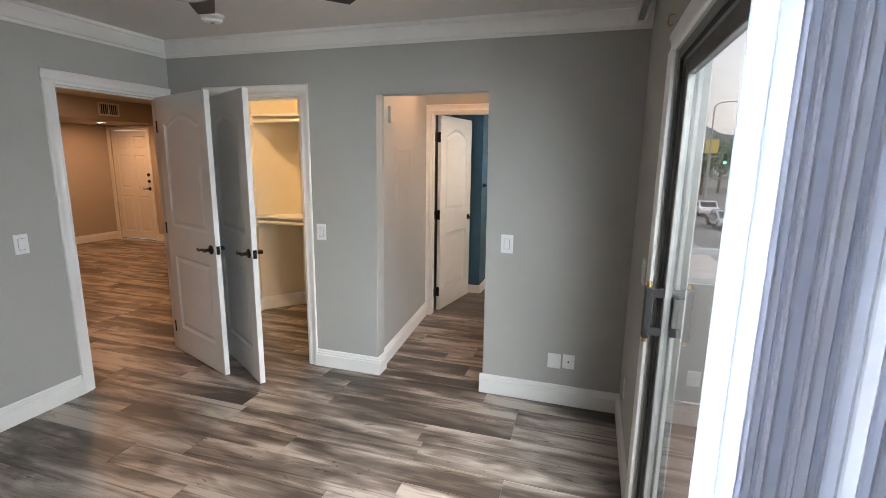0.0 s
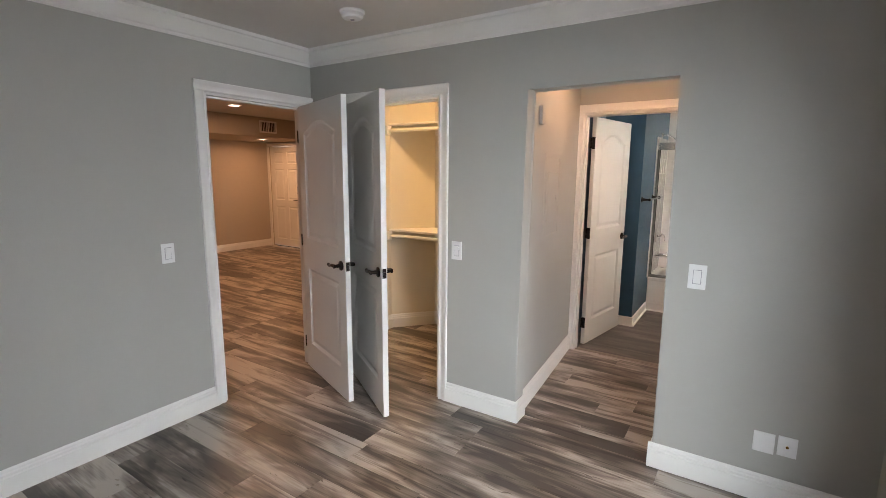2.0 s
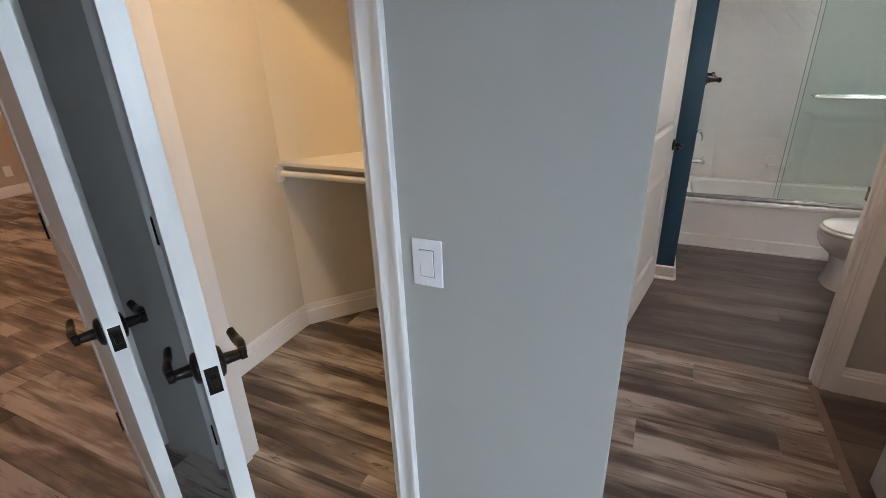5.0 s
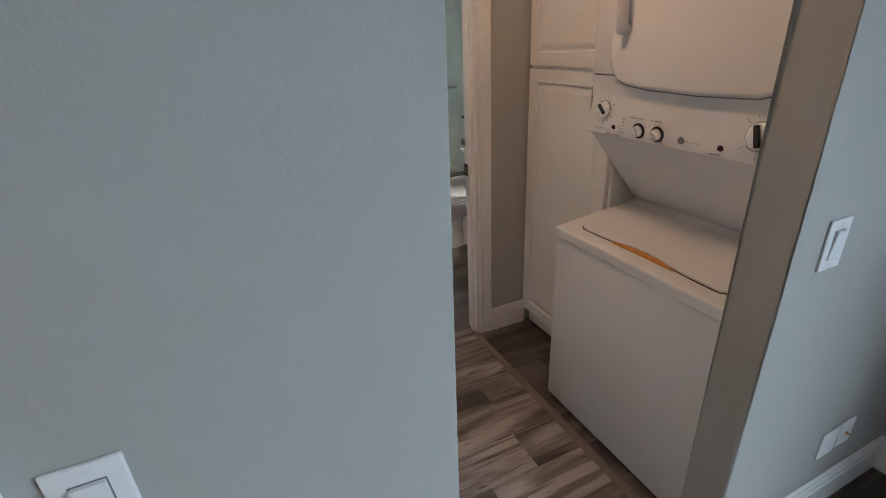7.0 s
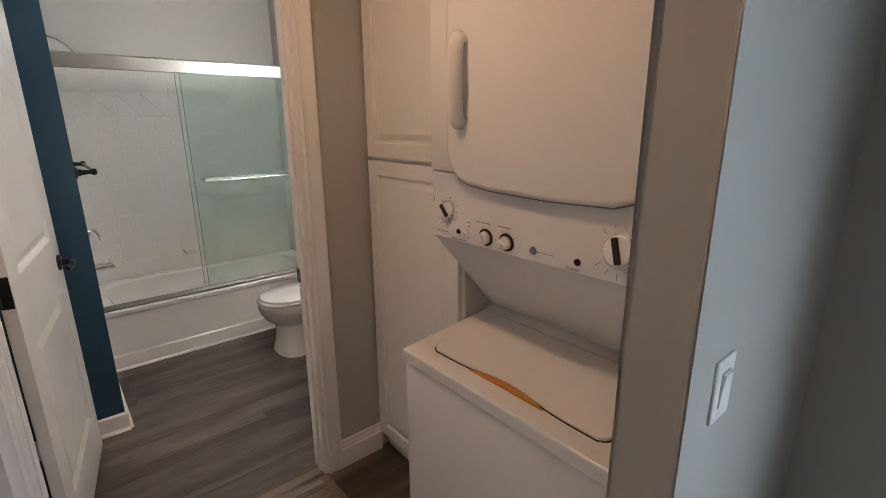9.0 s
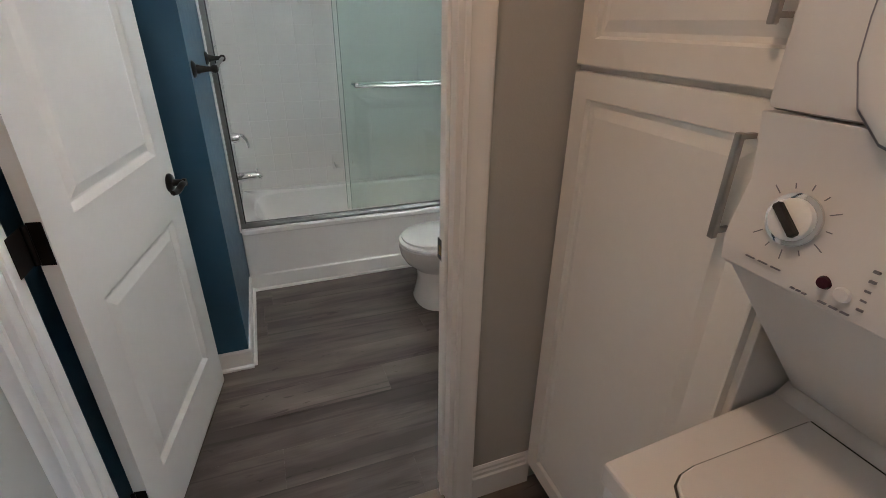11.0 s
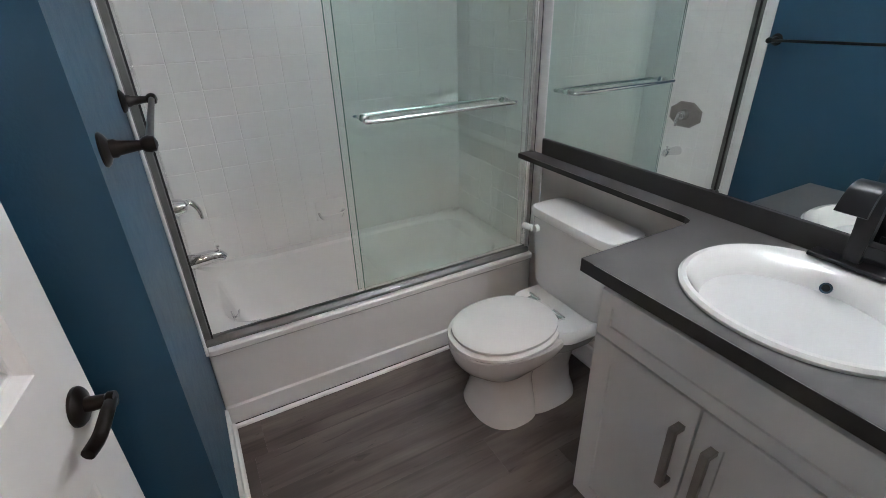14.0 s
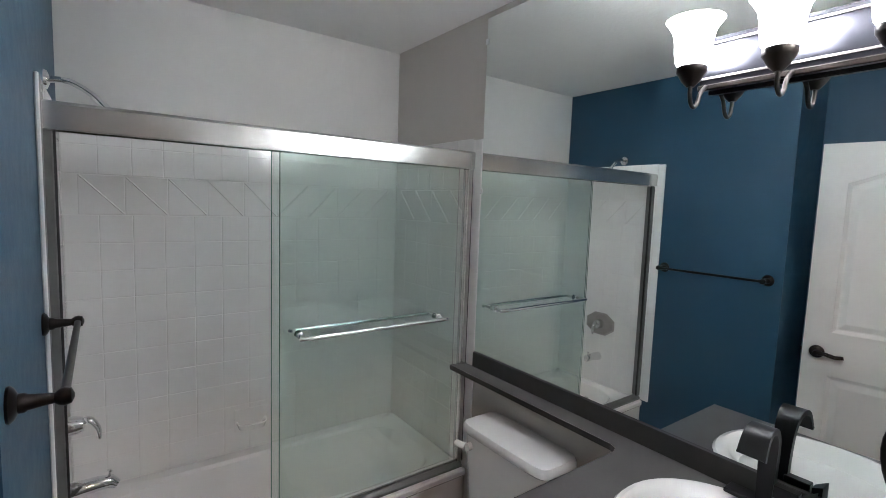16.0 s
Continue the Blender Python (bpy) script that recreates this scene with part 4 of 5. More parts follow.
cabinet = thing("tall_cabinet", "white tall cabinet with two raised-panel doors", "cabinet", pose(0.150, 3.968, 0))
part("body", boxed((0.0, 0.595, 0.0, 0.568, 0.095, 2.40), bev=0.002), CABINET, cabinet)
part("toe_kick", boxed((0.03, 0.595, 0.01, 0.56, 0.0, 0.095)), CABINET, cabinet)
for z0, z1, hz in ((0.100, 1.366, (1.165, 1.315)), (1.378, 2.385, (1.475, 1.625))):
    bm = raised_door(0.545, z1 - z0)
    bmesh.ops.translate(bm, verts=bm.verts, vec=(-0.001, 0.012, z0))
    d = part("door", bm, CABINET, cabinet, "white raised-panel door")
    bm = bmesh.new()
    box(bm, -0.058, -0.046, 0.082, 0.094, hz[0] - 0.012, hz[1] + 0.006, 0.002)
    for z in hz:
        box(bm, -0.047, -0.0205, 0.084, 0.092, z - 0.004, z + 0.004)
    part("handle", bm, NICKEL, d, "brushed nickel bar handle")

# ---- bathtub ----
tub = thing("bathtub", "white built-in bathtub behind sliding glass doors", "bathtub", pose(0, 0, 0))
cx, cy = (TUB_L + BX) / 2, (TUB + TUB_BACK) / 2
hw, hd = (BX - TUB_L) / 2 - 0.003, (TUB_BACK - TUB) / 2 - 0.003
bm = bmesh.new()
N = 72
rings = [oval(cx, cy, hw, hd - 0.004, 0.004, N, 60), oval(cx, cy, hw, hd - 0.004, 0.086, N, 60), oval(cx, cy, hw, hd - 0.012, 0.094, N, 60), oval(cx, cy, hw, hd - 0.012, 0.345, N, 60), oval(cx, cy, hw, hd, 0.358, N, 60), oval(cx, cy, hw, hd, 0.378, N, 50), oval(cx, cy, hw - 0.004, hd - 0.006, 0.385, N, 40),
         oval(cx, cy + 0.02, hw - 0.075, hd - 0.085, 0.385, N, 7), oval(cx, cy + 0.02, hw - 0.090, hd - 0.100, 0.372, N, 6), oval(cx, cy + 0.02, hw - 0.14, hd - 0.13, 0.20, N, 5), oval(cx, cy + 0.02, hw - 0.19, hd - 0.17, 0.075, N, 4), oval(cx, cy + 0.02, hw - 0.30, hd - 0.25, 0.055, N, 3)]
loft(bm, rings)
part("shell", bm, ACRYLIC, tub, smooth=True)
bm = bmesh.new()
lathe(bm, [(0.034, 0), (0.034, 0.006), (0.020, 0.010)], 24, towards((TUB_L + 0.115, 6.60, 0.27), (1, 0, 0.15)))
tube(bm, [(TUB_L + 0.12, 6.60, 0.272), (TUB_L + 0.14, 6.60, 0.280), (TUB_L + 0.15, 6.60, 0.305)], 0.004, 8)
part("overflow_plate", bm, CHROME, tub, "chrome overflow plate with trip lever", True)

# ---- shower doors ----
RAIL = 6.283
doors = thing("shower_door", "chrome-framed sliding glass shower doors over the tub", "shower door", pose(0, 0, 0))
bm = bmesh.new()
sec = [(-0.034, 1.812), (-0.034, 1.880), (-0.028, 1.889), (0.028, 1.889), (0.034, 1.880), (0.034, 1.812), (0.026, 1.812), (0.026, 1.870), (-0.026, 1.870), (-0.026, 1.812)]
loft(bm, [[(x, RAIL + u, v) for u, v in sec] for x in (TUB_L + 0.003, BX - 0.016)])
part("top_rail", bm, BRUSHED, doors, "brushed silver top rail")
bm = bmesh.new()
sec = [(-0.026, 0.386), (-0.026, 0.398), (-0.014, 0.412), (-0.006, 0.412), (-0.006, 0.400), (0.006, 0.400), (0.006, 0.412), (0.014, 0.412), (0.026, 0.398), (0.026, 0.386)]
loft(bm, [[(x, RAIL + u, v) for u, v in sec] for x in (TUB_L + 0.006, BX - 0.018)])
part("bottom_track", bm, SLIDER, doors, "dull metal bottom track")
for x0, x1 in ((TUB_L + 0.004, TUB_L + 0.030), (BX - 0.042, BX - 0.016)):
    part("side_channel", boxed((x0, x1, RAIL - 0.022, RAIL + 0.022, 0.413, 1.811), bev=0.003), SLIDER if x0 < 0 else BRUSHED, doors, "metal side channel")
    part("channel_seal", boxed((x1, x1 + 0.006, RAIL - 0.016, RAIL - 0.006, 0.413, 1.811)), RUBBER, doors)
for x0, x1, y in ((-0.125, 0.706, RAIL - 0.014), (-0.146, 0.690, RAIL + 0.014)):
    g = part("glass_panel", boxed((x0, x1, y - 0.003, y + 0.003, 0.425, 1.840), bev=0.0008), SHOWER_GLASS, doors, "clear greenish glass panel")
    g.visible_shadow = False
    part("panel_edge", boxed((x0 - 0.002, x0 - 0.0002, y - 0.003, y + 0.003, 0.425, 1.84)), simple("glass_edge_green", (0.10, 0.22, 0.17), 0.2), doors, "green glass edge")
bm = bmesh.new()
for y, s in ((RAIL - 0.017, -1), (RAIL + 0.017, 1)):
    tube(bm, curve_points([(-0.050, y, 1.142), (-0.050, y + s * 0.040, 1.142), (-0.038, y + s * 0.052, 1.142), (0.26, y + s * 0.052, 1.142), (0.566, y + s * 0.052, 1.142), (0.578, y + s * 0.040, 1.142), (0.578, y, 1.142)], 5), 0.0085, 12)
part("towel_bar", bm, CHROME, doors, "polished chrome bar through the glass", True)
bm = bmesh.new()
for x in (-0.050, 0.578):
    for y, s in ((RAIL - 0.0172, -1), (RAIL + 0.0172, 1)):
        lathe(bm, [(0.014, 0), (0.014, 0.005), (0.010, 0.008)], 16, towards((x, y, 1.142), (0, s, 0)))
part("bar_washer", bm, CHROME, doors, smooth=True)
part("roller_guide", boxed((-0.02, 0.03, RAIL - 0.030, RAIL - 0.0262, 0.392, 0.408), bev=0.002), NICKEL, doors)
structure("trim_tile_edge", boxed((TUB_L + 0.0005, TUB_L + 0.011, 6.200, 6.248, 0.385, 1.95), (BX - 0.011, BX - 0.0005, 6.213, 6.260, 0.385, 1.945), bev=0.003), TILE, "white bullnose tile edge")
for k in range(13):
    structure("trim_tile_joint", boxed((BX - 0.0116, BX - 0.010, 6.214, 6.259, 0.495 + 0.1165 * k, 0.4975 + 0.1165 * k)), GROUT)

# ---- towel bar on the blue wall ----
bar = thing("towel_bar", "dark bronze towel bar on the blue wall", "towel bar", pose(TUB_L, 0, 1.297))
for y in (5.580, 6.160):
    bm = bmesh.new()
    lathe(bm, [(0.030, 0), (0.031, 0.004), (0.026, 0.009), (0.0165, 0.014), (0.0165, 0.022), (0.0135, 0.026), (0.010, 0.050), (0.009, 0.060), (0.014, 0.066), (0.016, 0.074), (0.013, 0.083), (0.004, 0.087)], 22, towards((0, y, 0), (1, 0, 0)))
    part("post", bm, BRONZE, bar, "turned bronze post", True)
bm = bmesh.new()
rod(bm, (0.073, 5.585, 0), (0.073, 6.155, 0), 0.0075)
part("bar", bm, BRONZE, bar, smooth=True)

# ---- shower fittings ----
arm = thing("shower_fitting", "chrome shower arm and head above the tub", "shower", pose(TUB_L, 6.50, 1.985))
bm = bmesh.new()
lathe(bm, [(0.030, 0), (0.028, 0.008), (0.012, 0.014)], 20, towards((0, 0, 0), (1, 0, 0)))
part("flange", bm, CHROME, arm, smooth=True)
bm = bmesh.new()
tube(bm, curve_points([(0.005, 0, 0), (0.06, 0, 0.004), (0.115, 0, -0.025), (0.15, 0, -0.062)], 6), 0.0095, 12)
part("arm", bm, CHROME, arm, smooth=True)
bm = bmesh.new()
lathe(bm, [(0.013, -0.005), (0.015, 0.012), (0.013, 0.020), (0.020, 0.030), (0.034, 0.058), (0.034, 0.066), (0.028, 0.068)], 22, towards((0.148, 0, -0.060), (0.62, 0, -0.78)))
part("head", bm, CHROME, arm, smooth=True)

valve = thing("shower_valve", "chrome lever valve on an octagonal plate", "shower valve", pose(TUB_L + 0.009, 6.60, 0.83))
bm = bmesh.new()
octo = [(0.124 * math.cos(a), 0.124 * math.sin(a) * 0.70) for a in [math.radians(22.5 + 45 * k) for k in range(8)]]
loft(bm, [[(x, y * k, z * k) for y, z in octo] for x, k in ((0, 1.0), (0.004, 1.0), (0.010, 0.90))])
part("plate", bm, NICKEL, valve, "satin octagonal plate")
bm = bmesh.new()
lathe(bm, [(0.034, 0.008), (0.032, 0.030), (0.026, 0.050), (0.010, 0.058)], 22, towards((0, 0, 0), (1, 0, 0)))
part("hub", bm, CHROME, valve, smooth=True)
bm = bmesh.new()
tube(bm, curve_points([(0.045, 0, 0.01), (0.070, -0.004, 0.012), (0.092, -0.006, -0.020), (0.098, -0.008, -0.062)], 5), [0.010, 0.011, 0.012, 0.013, 0.0135, 0.0135, 0.013, 0.0125, 0.012, 0.0115, 0.011, 0.0105, 0.010, 0.009, 0.008, 0.006], 12, 0.6)
part("lever", bm, CHROME, valve, smooth=True)
spout = thing("tub_spout", "chrome tub spout with a diverter knob", "tub spout", pose(TUB_L + 0.009, 6.60, 0.590))
bm = bmesh.new()
tube(bm, [(0, 0, 0), (0.03, 0, 0.002), (0.09, 0, 0.006), (0.125, 0, 0.004), (0.142, 0, -0.012)], [0.030, 0.029, 0.026, 0.024, 0.018], 16, 0.85)
part("body", bm, CHROME, spout, smooth=True)
bm = bmesh.new()
lathe(bm, [(0.004, 0), (0.004, 0.012), (0.009, 0.016), (0.007, 0.022)], 12, pose(0.122, 0, 0.026))
part("diverter_knob", bm, CHROME, spout, smooth=True)
soap = thing("soap_dish", "white ceramic soap dish set in the tiled wall", "soap dish", pose(-0.055, TUB_BACK - 0.009, 0.545))
bm = bmesh.new()
box(bm, -0.078, 0.078, -0.006, 0, -0.055, 0.055, 0.003, 2)
part("backplate", bm, TILE, soap, smooth=True)
bm = bmesh.new()
loft(bm, [oval(0, -0.004, 0.060, 0.052, -0.042, 28, 3), oval(0, -0.004, 0.072, 0.066, -0.010, 28, 3), oval(0, -0.004, 0.070, 0.063, -0.006, 28, 3), oval(0, -0.004, 0.060, 0.052, -0.012, 28, 3), oval(0, -0.004, 0.050, 0.044, -0.030, 28, 3)])
part("tray", bm, TILE, soap, smooth=True)

# ---- toilet ----
toilet = thing("toilet", "white two-piece toilet with its lid closed", "toilet", pose(0, 5.812, 0))
bm = bmesh.new()
loft(bm, [oval(0.262, -0.008, 0.136, 0.162, 0.002, 40, 2.5), oval(0.262, -0.008, 0.133, 0.158, 0.018, 40, 2.5), oval(0.266, -0.006, 0.124, 0.138, 0.08, 40, 2.4), oval(0.268, -0.004, 0.120, 0.122, 0.15, 40, 2.3), oval(0.272, 0, 0.135, 0.118, 0.205, 40, 2.2),
          oval(0.292, -0.004, 0.215, 0.150, 0.255, 40, 2.1), oval(0.300, -0.008, 0.248, 0.176, 0.300, 40, 2.15), oval(0.302, -0.010, 0.258, 0.184, 0.338, 40, 2.2), oval(0.302, -0.010, 0.257, 0.184, 0.358, 40, 2.2), oval(0.302, -0.010, 0.249, 0.177, 0.366, 40, 2.2)])
loft(bm, [oval(0.440, -0.006, 0.165, 0.156, 0.002, 40, 2.8), oval(0.440, -0.006, 0.162, 0.152, 0.020, 40, 2.8), oval(0.450, -0.004, 0.150, 0.118, 0.060, 40, 2.6), oval(0.470, 0, 0.140, 0.098, 0.12, 40, 2.4), oval(0.500, 0, 0.130, 0.098, 0.20, 40, 2.4), oval(0.540, 0, 0.130, 0.110, 0.262, 40, 2.8)])
part("bowl", bm, PORCELAIN, toilet, smooth=True)
bm = bmesh.new()
loft(bm, [oval(0.60, -0.004, 0.13, 0.115, 0.23, 32, 5), oval(0.59, -0.006, 0.16, 0.165, 0.31, 32, 5), oval(0.58, -0.008, 0.175, 0.188, 0.345, 32, 6), oval(0.58, -0.008, 0.172, 0.185, 0.366, 32, 6), oval(0.58, -0.008, 0.160, 0.172, 0.3885, 32, 6)])
part("deck", bm, PORCELAIN, toilet, smooth=True)
bm = bmesh.new()
loft(bm, [oval(0.270, -0.010, 0.222, 0.182, 0.367, 44, 2.15), oval(0.270, -0.010, 0.228, 0.188, 0.374, 44, 2.15), oval(0.270, -0.010, 0.226, 0.186, 0.384, 44, 2.15), oval(0.270, -0.010, 0.216, 0.176, 0.390, 44, 2.15)])
part("seat", bm, PORCELAIN, toilet, "white toilet seat", True)
bm = bmesh.new()
loft(bm, [oval(0.272, -0.010, 0.206, 0.168, 0.3905, 44, 2.15), oval(0.272, -0.010, 0.214, 0.175, 0.395, 44, 2.15), oval(0.272, -0.010, 0.213, 0.174, 0.405, 44, 2.15), oval(0.272, -0.010, 0.200, 0.161, 0.412, 44, 2.15), oval(0.272, -0.010, 0.08, 0.06, 0.415, 44, 2.15)])
part("lid", bm, PORCELAIN, toilet, "white toilet lid, closed", True)
for y in (-0.075, 0.075):
    part("seat_hinge", boxed((0.466, 0.503, y - 0.022, y + 0.022, 0.384, 0.400), (0.480, 0.494, y - 0.034, y + 0.034, 0.394, 0.409), bev=0.003), CHROME, toilet, "metal seat hinge")
bm = bmesh.new()
loft(bm, [oval(0.650, 0, 0.078, 0.190, 0.389, 36, 6), oval(0.650, 0, 0.086, 0.205, 0.42, 36, 6), oval(0.648, 0, 0.095, 0.222, 0.715, 36, 7)])
part("tank", bm, PORCELAIN, toilet, smooth=True)
bm = bmesh.new()
loft(bm, [oval(0.646, 0, 0.098, 0.228, 0.7155, 36, 7), oval(0.646, 0, 0.103, 0.234, 0.722, 36, 7), oval(0.646, 0, 0.103, 0.234, 0.742, 36, 7), oval(0.646, 0, 0.097, 0.227, 0.754, 36, 7), oval(0.646, 0, 0.08, 0.20, 0.758, 36, 7)])
part("tank_lid", bm, PORCELAIN, toilet, smooth=True)
bm = bmesh.new()
rod(bm, (0.553, 0.165, 0.672), (0.535, 0.165, 0.672), 0.016)
tube(bm, curve_points([(0.534, 0.175, 0.672), (0.526, 0.200, 0.672), (0.528, 0.226, 0.668)], 4), 0.014, 12, 0.7)
part("flush_lever", bm, PORCELAIN, toilet, "white flush lever", True)
for y in (-0.105, 0.105):
    bm = bmesh.new()
    lathe(bm, [(0.016, 0), (0.015, 0.012), (0.006, 0.020)], 14, pose(0.40, y, 0.03))
    part("bolt_cap", bm, PORCELAIN, toilet, smooth=True)

# ---- vanity, countertop, sink and faucet ----
VF = 0.222
vanity = thing("vanity_cabinet", "pale grey shaker vanity cabinet with two doors", "vanity", pose(VF, 0, 0))
part("body", boxed((0.0, BX - VF - 0.002, 4.640, 5.305, 0.085, 0.8605), bev=0.001), VANITY, vanity)
part("toe_kick", boxed((0.06, BX - VF - 0.002, 4.643, 5.300, 0.0, 0.085)), VANITY, vanity)


def shaker(y0, y1, z0, z1, frame=0.062, dip=0.007):
    bm = bmesh.new()
    rim = [(y0, z0), (y1, z0), (y1, z1), (y0, z1)]
    loft(bm, [[(x, y, z) for y, z in inset(rim, i)] for i, x in ((0, -0.0005), (0, -0.018), (0.0015, -0.0195), (frame, -0.0195), (frame + 0.0005, -0.0195 + dip))])
    return bm


part("drawer_front", shaker(4.668, 5.301, 0.716, 0.852, 0.040), VANITY, vanity)
for y0, y1, hy in ((4.988, 5.301, 5.018), (4.668, 4.983, 4.938)):
    d = part("door", shaker(y0, y1, 0.090, 0.710), VANITY, vanity)
    bm = bmesh.new()
    box(bm, -0.056, -0.044, hy - 0.0095, hy + 0.0095, 0.448, 0.638, 0.001)
    for z0, z1 in ((0.448, 0.462), (0.624, 0.638)):
        box(bm, -0.0445, -0.0195, hy - 0.0095, hy + 0.0095, z0, z1, 0.001)
    part("handle", bm, NICKEL, d, "square brushed nickel pull")
bm = bmesh.new()
lathe(bm, [(0.008, 0), (0.007, 0.016), (0.015, 0.020), (0.016, 0.026), (0.010, 0.031)], 18, towards((0.035, 5.3055, 0.748), (0, 1, 0)))
part("side_knob", bm, BLACK, vanity, "small black knob on the cabinet side", True)

counter = thing("countertop", "charcoal banjo countertop with a narrow ledge", "countertop", pose(0, 0, 0))
SX, SY, SA, SB = 0.482, 4.985, 0.226, 0.252
top = [(0.205, 4.637), (BX - 0.001, 4.637), (BX - 0.001, 6.284), (0.668, 6.284), (0.668, 5.42), (0.658, 5.395), (0.635, 5.385), (0.205, 5.385)]
bm = bmesh.new()
upper = [bm.verts.new((x, y, 0.9)) for x, y in top]
lower = [bm.verts.new((x, y, 0.862 if x < 0.6 or y < 5.3 else 0.880)) for x, y in top]
edges = [bm.edges.new((upper[i], upper[(i + 1) % len(top)])) for i in range(len(top))]
hole = [bm.verts.new(p) for p in oval(SX, SY, SA - 0.012, SB - 0.012, 0.9, 40)]
edges += [bm.edges.new((hole[i], hole[(i + 1) % 40])) for i in range(40)]
bmesh.ops.triangle_fill(bm, use_beauty=True, use_dissolve=False, edges=edges)
hole2 = [bm.verts.new(p) for p in oval(SX, SY, SA - 0.012, SB - 0.012, 0.862, 40)]
for i in range(40):
    bm.faces.new((hole[i], hole[(i + 1) % 40], hole2[(i + 1) % 40], hole2[i]))
part("slab", bm, COUNTER, counter)
bm = bmesh.new()
n = len(top)
rim_low = [(x, y, 0.862 if x < 0.6 else 0.878) for x, y in top]
for i in range(n):
    j = (i + 1) % n
    if top[i][0] > 0.74 and top[j][0] > 0.74:
        continue
    a, b = Vector((*top[i], 0)), Vector((*top[j], 0))
    out = Vector(((b - a).y, -(b - a).x, 0)).normalized() * 0.0008
    za, zb = rim_low[i][2], rim_low[j][2]
    zz = max(za, zb) if max(top[i][0], top[j][0]) > 0.6 and min(top[i][1], top[j][1]) > 5.384 and min(top[i][0], top[j][0]) > 0.6 else 0.862
    bm.faces.new([bm.verts.new(p) for p in ((a.x + out.x, a.y + out.y, zz), (b.x + out.x, b.y + out.y, zz), (b.x + out.x, b.y + out.y, 0.8995), (a.x + out.x, a.y + out.y, 0.8995))])
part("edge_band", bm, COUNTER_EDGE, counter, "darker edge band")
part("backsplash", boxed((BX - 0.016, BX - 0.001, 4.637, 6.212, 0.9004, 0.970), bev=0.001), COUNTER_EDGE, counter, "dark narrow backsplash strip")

sink = thing("sink", "white oval drop-in sink in the charcoal counter", "sink", pose(0, 0, 0.9))
bm = bmesh.new()
loft(bm, [oval(SX, SY, SA + 0.012, SB + 0.006, 0.0005, 56, 2.1), oval(SX, SY, SA + 0.013, SB + 0.007, 0.008, 56, 2.1), oval(SX, SY, SA + 0.006, SB, 0.015, 56, 2.1), oval(SX - 0.003, SY, SA - 0.006, SB - 0.012, 0.016, 56, 2.1), oval(SX - 0.018, SY, SA - 0.030, SB - 0.028, 0.004, 56, 2.1),
          oval(SX - 0.022, SY, SA - 0.055, SB - 0.052, -0.03, 56, 2.1), oval(SX - 0.020, SY, SA - 0.085, SB - 0.085, -0.09, 56, 2.1), oval(SX - 0.015, SY, SA - 0.14, SB - 0.15, -0.125, 56, 2), oval(SX - 0.01, SY, 0.03, 0.03, -0.135, 56, 2)], cap0=False)
part("basin", bm, PORCELAIN, sink, smooth=True)
bm = bmesh.new()
lathe(bm, [(0.026, 0), (0.026, 0.004), (0.018, 0.005), (0.016, -0.002)], 22, pose(SX - 0.01, SY, -0.134))
part("drain", bm, CHROME, sink, "chrome drain", True)
bm = bmesh.new()
mo = towards((SX + 0.134, SY + 0.012, -0.020), (-0.85, 0, 0.52))
lathe(bm, [(0.0135, -0.002), (0.0135, 0.003), (0.009, 0.003), (0.008, -0.001)], 20, mo)
part("overflow_ring", bm, CHROME, sink, "chrome overflow ring", True)
bm = bmesh.new()
lathe(bm, [(0.0082, -0.001), (0.0082, 0.0008)], 16, mo)
part("overflow_hole", bm, BLACK, sink)

faucet = thing("faucet", "matte black waterfall faucet with a side lever", "faucet", pose(0.700, 5.000, 0.9165))
part("deck_plate", boxed((-0.024, 0.024, -0.085, 0.085, 0, 0.012), bev=0.002), BLACK, faucet)
bm = bmesh.new()
arc = curve_points([(0.006, 0, 0.010), (0.008, 0, 0.10), (0.000, 0, 0.172), (-0.032, 0, 0.212), (-0.078, 0, 0.206), (-0.106, 0, 0.158)], 6)
rr = []
for i, p in enumerate(arc):
    d = (arc[min(i + 1, len(arc) - 1)] - arc[max(i - 1, 0)]).normalized()
    nrm = Vector((d.z, 0, -d.x))
    w = 0.017 + 0.015 * (i / len(arc))
    th = 0.011 - 0.006 * (i / len(arc))
    rr.append([p + nrm * th + Vector((0, -w, 0)), p + nrm * th + Vector((0, w, 0)), p - nrm * th + Vector((0, w, 0)), p - nrm * th + Vector((0, -w, 0))])
loft(bm, rr)
part("spout", bm, BLACK, faucet, smooth=True)
part("valve_block", boxed((0.000, 0.026, -0.070, -0.012, 0.030, 0.062), bev=0.002), BLACK, faucet)
bm = bmesh.new()
loft(bm, [[(x, y, z) for x, z in ((0.000, 0.034), (0.026, 0.034), (0.026, 0.058), (0.000, 0.058))] if k == 0 else [(x, y, z) for x, z in ((-0.010, 0.018), (0.036, 0.018), (0.036, 0.072), (-0.010, 0.072))] for k, y in ((0, -0.074), (1, -0.098))])
part("lever", bm, BLACK, faucet)
ring = thing("towel_ring", "dark bronze towel ring beside the mirror", "towel ring", pose(0.43, BATH2, 1.32))
bm = bmesh.new()
lathe(bm, [(0.028, 0), (0.028, 0.006), (0.014, 0.012), (0.010, 0.045), (0.013, 0.052), (0.004, 0.058)], 18, towards((0, 0, 0), (0, 1, 0)))
part("post", bm, BRONZE, ring, smooth=True)
bm = bmesh.new()
tube(bm, [(0.045 * math.sin(a), 0.064 + 0.058 * math.sin(a), -0.078 - 0.085 * math.cos(a)) for a in [2 * math.pi * k / 28 for k in range(29)]], 0.006, 10)
part("ring", bm, BRONZE, ring, smooth=True)

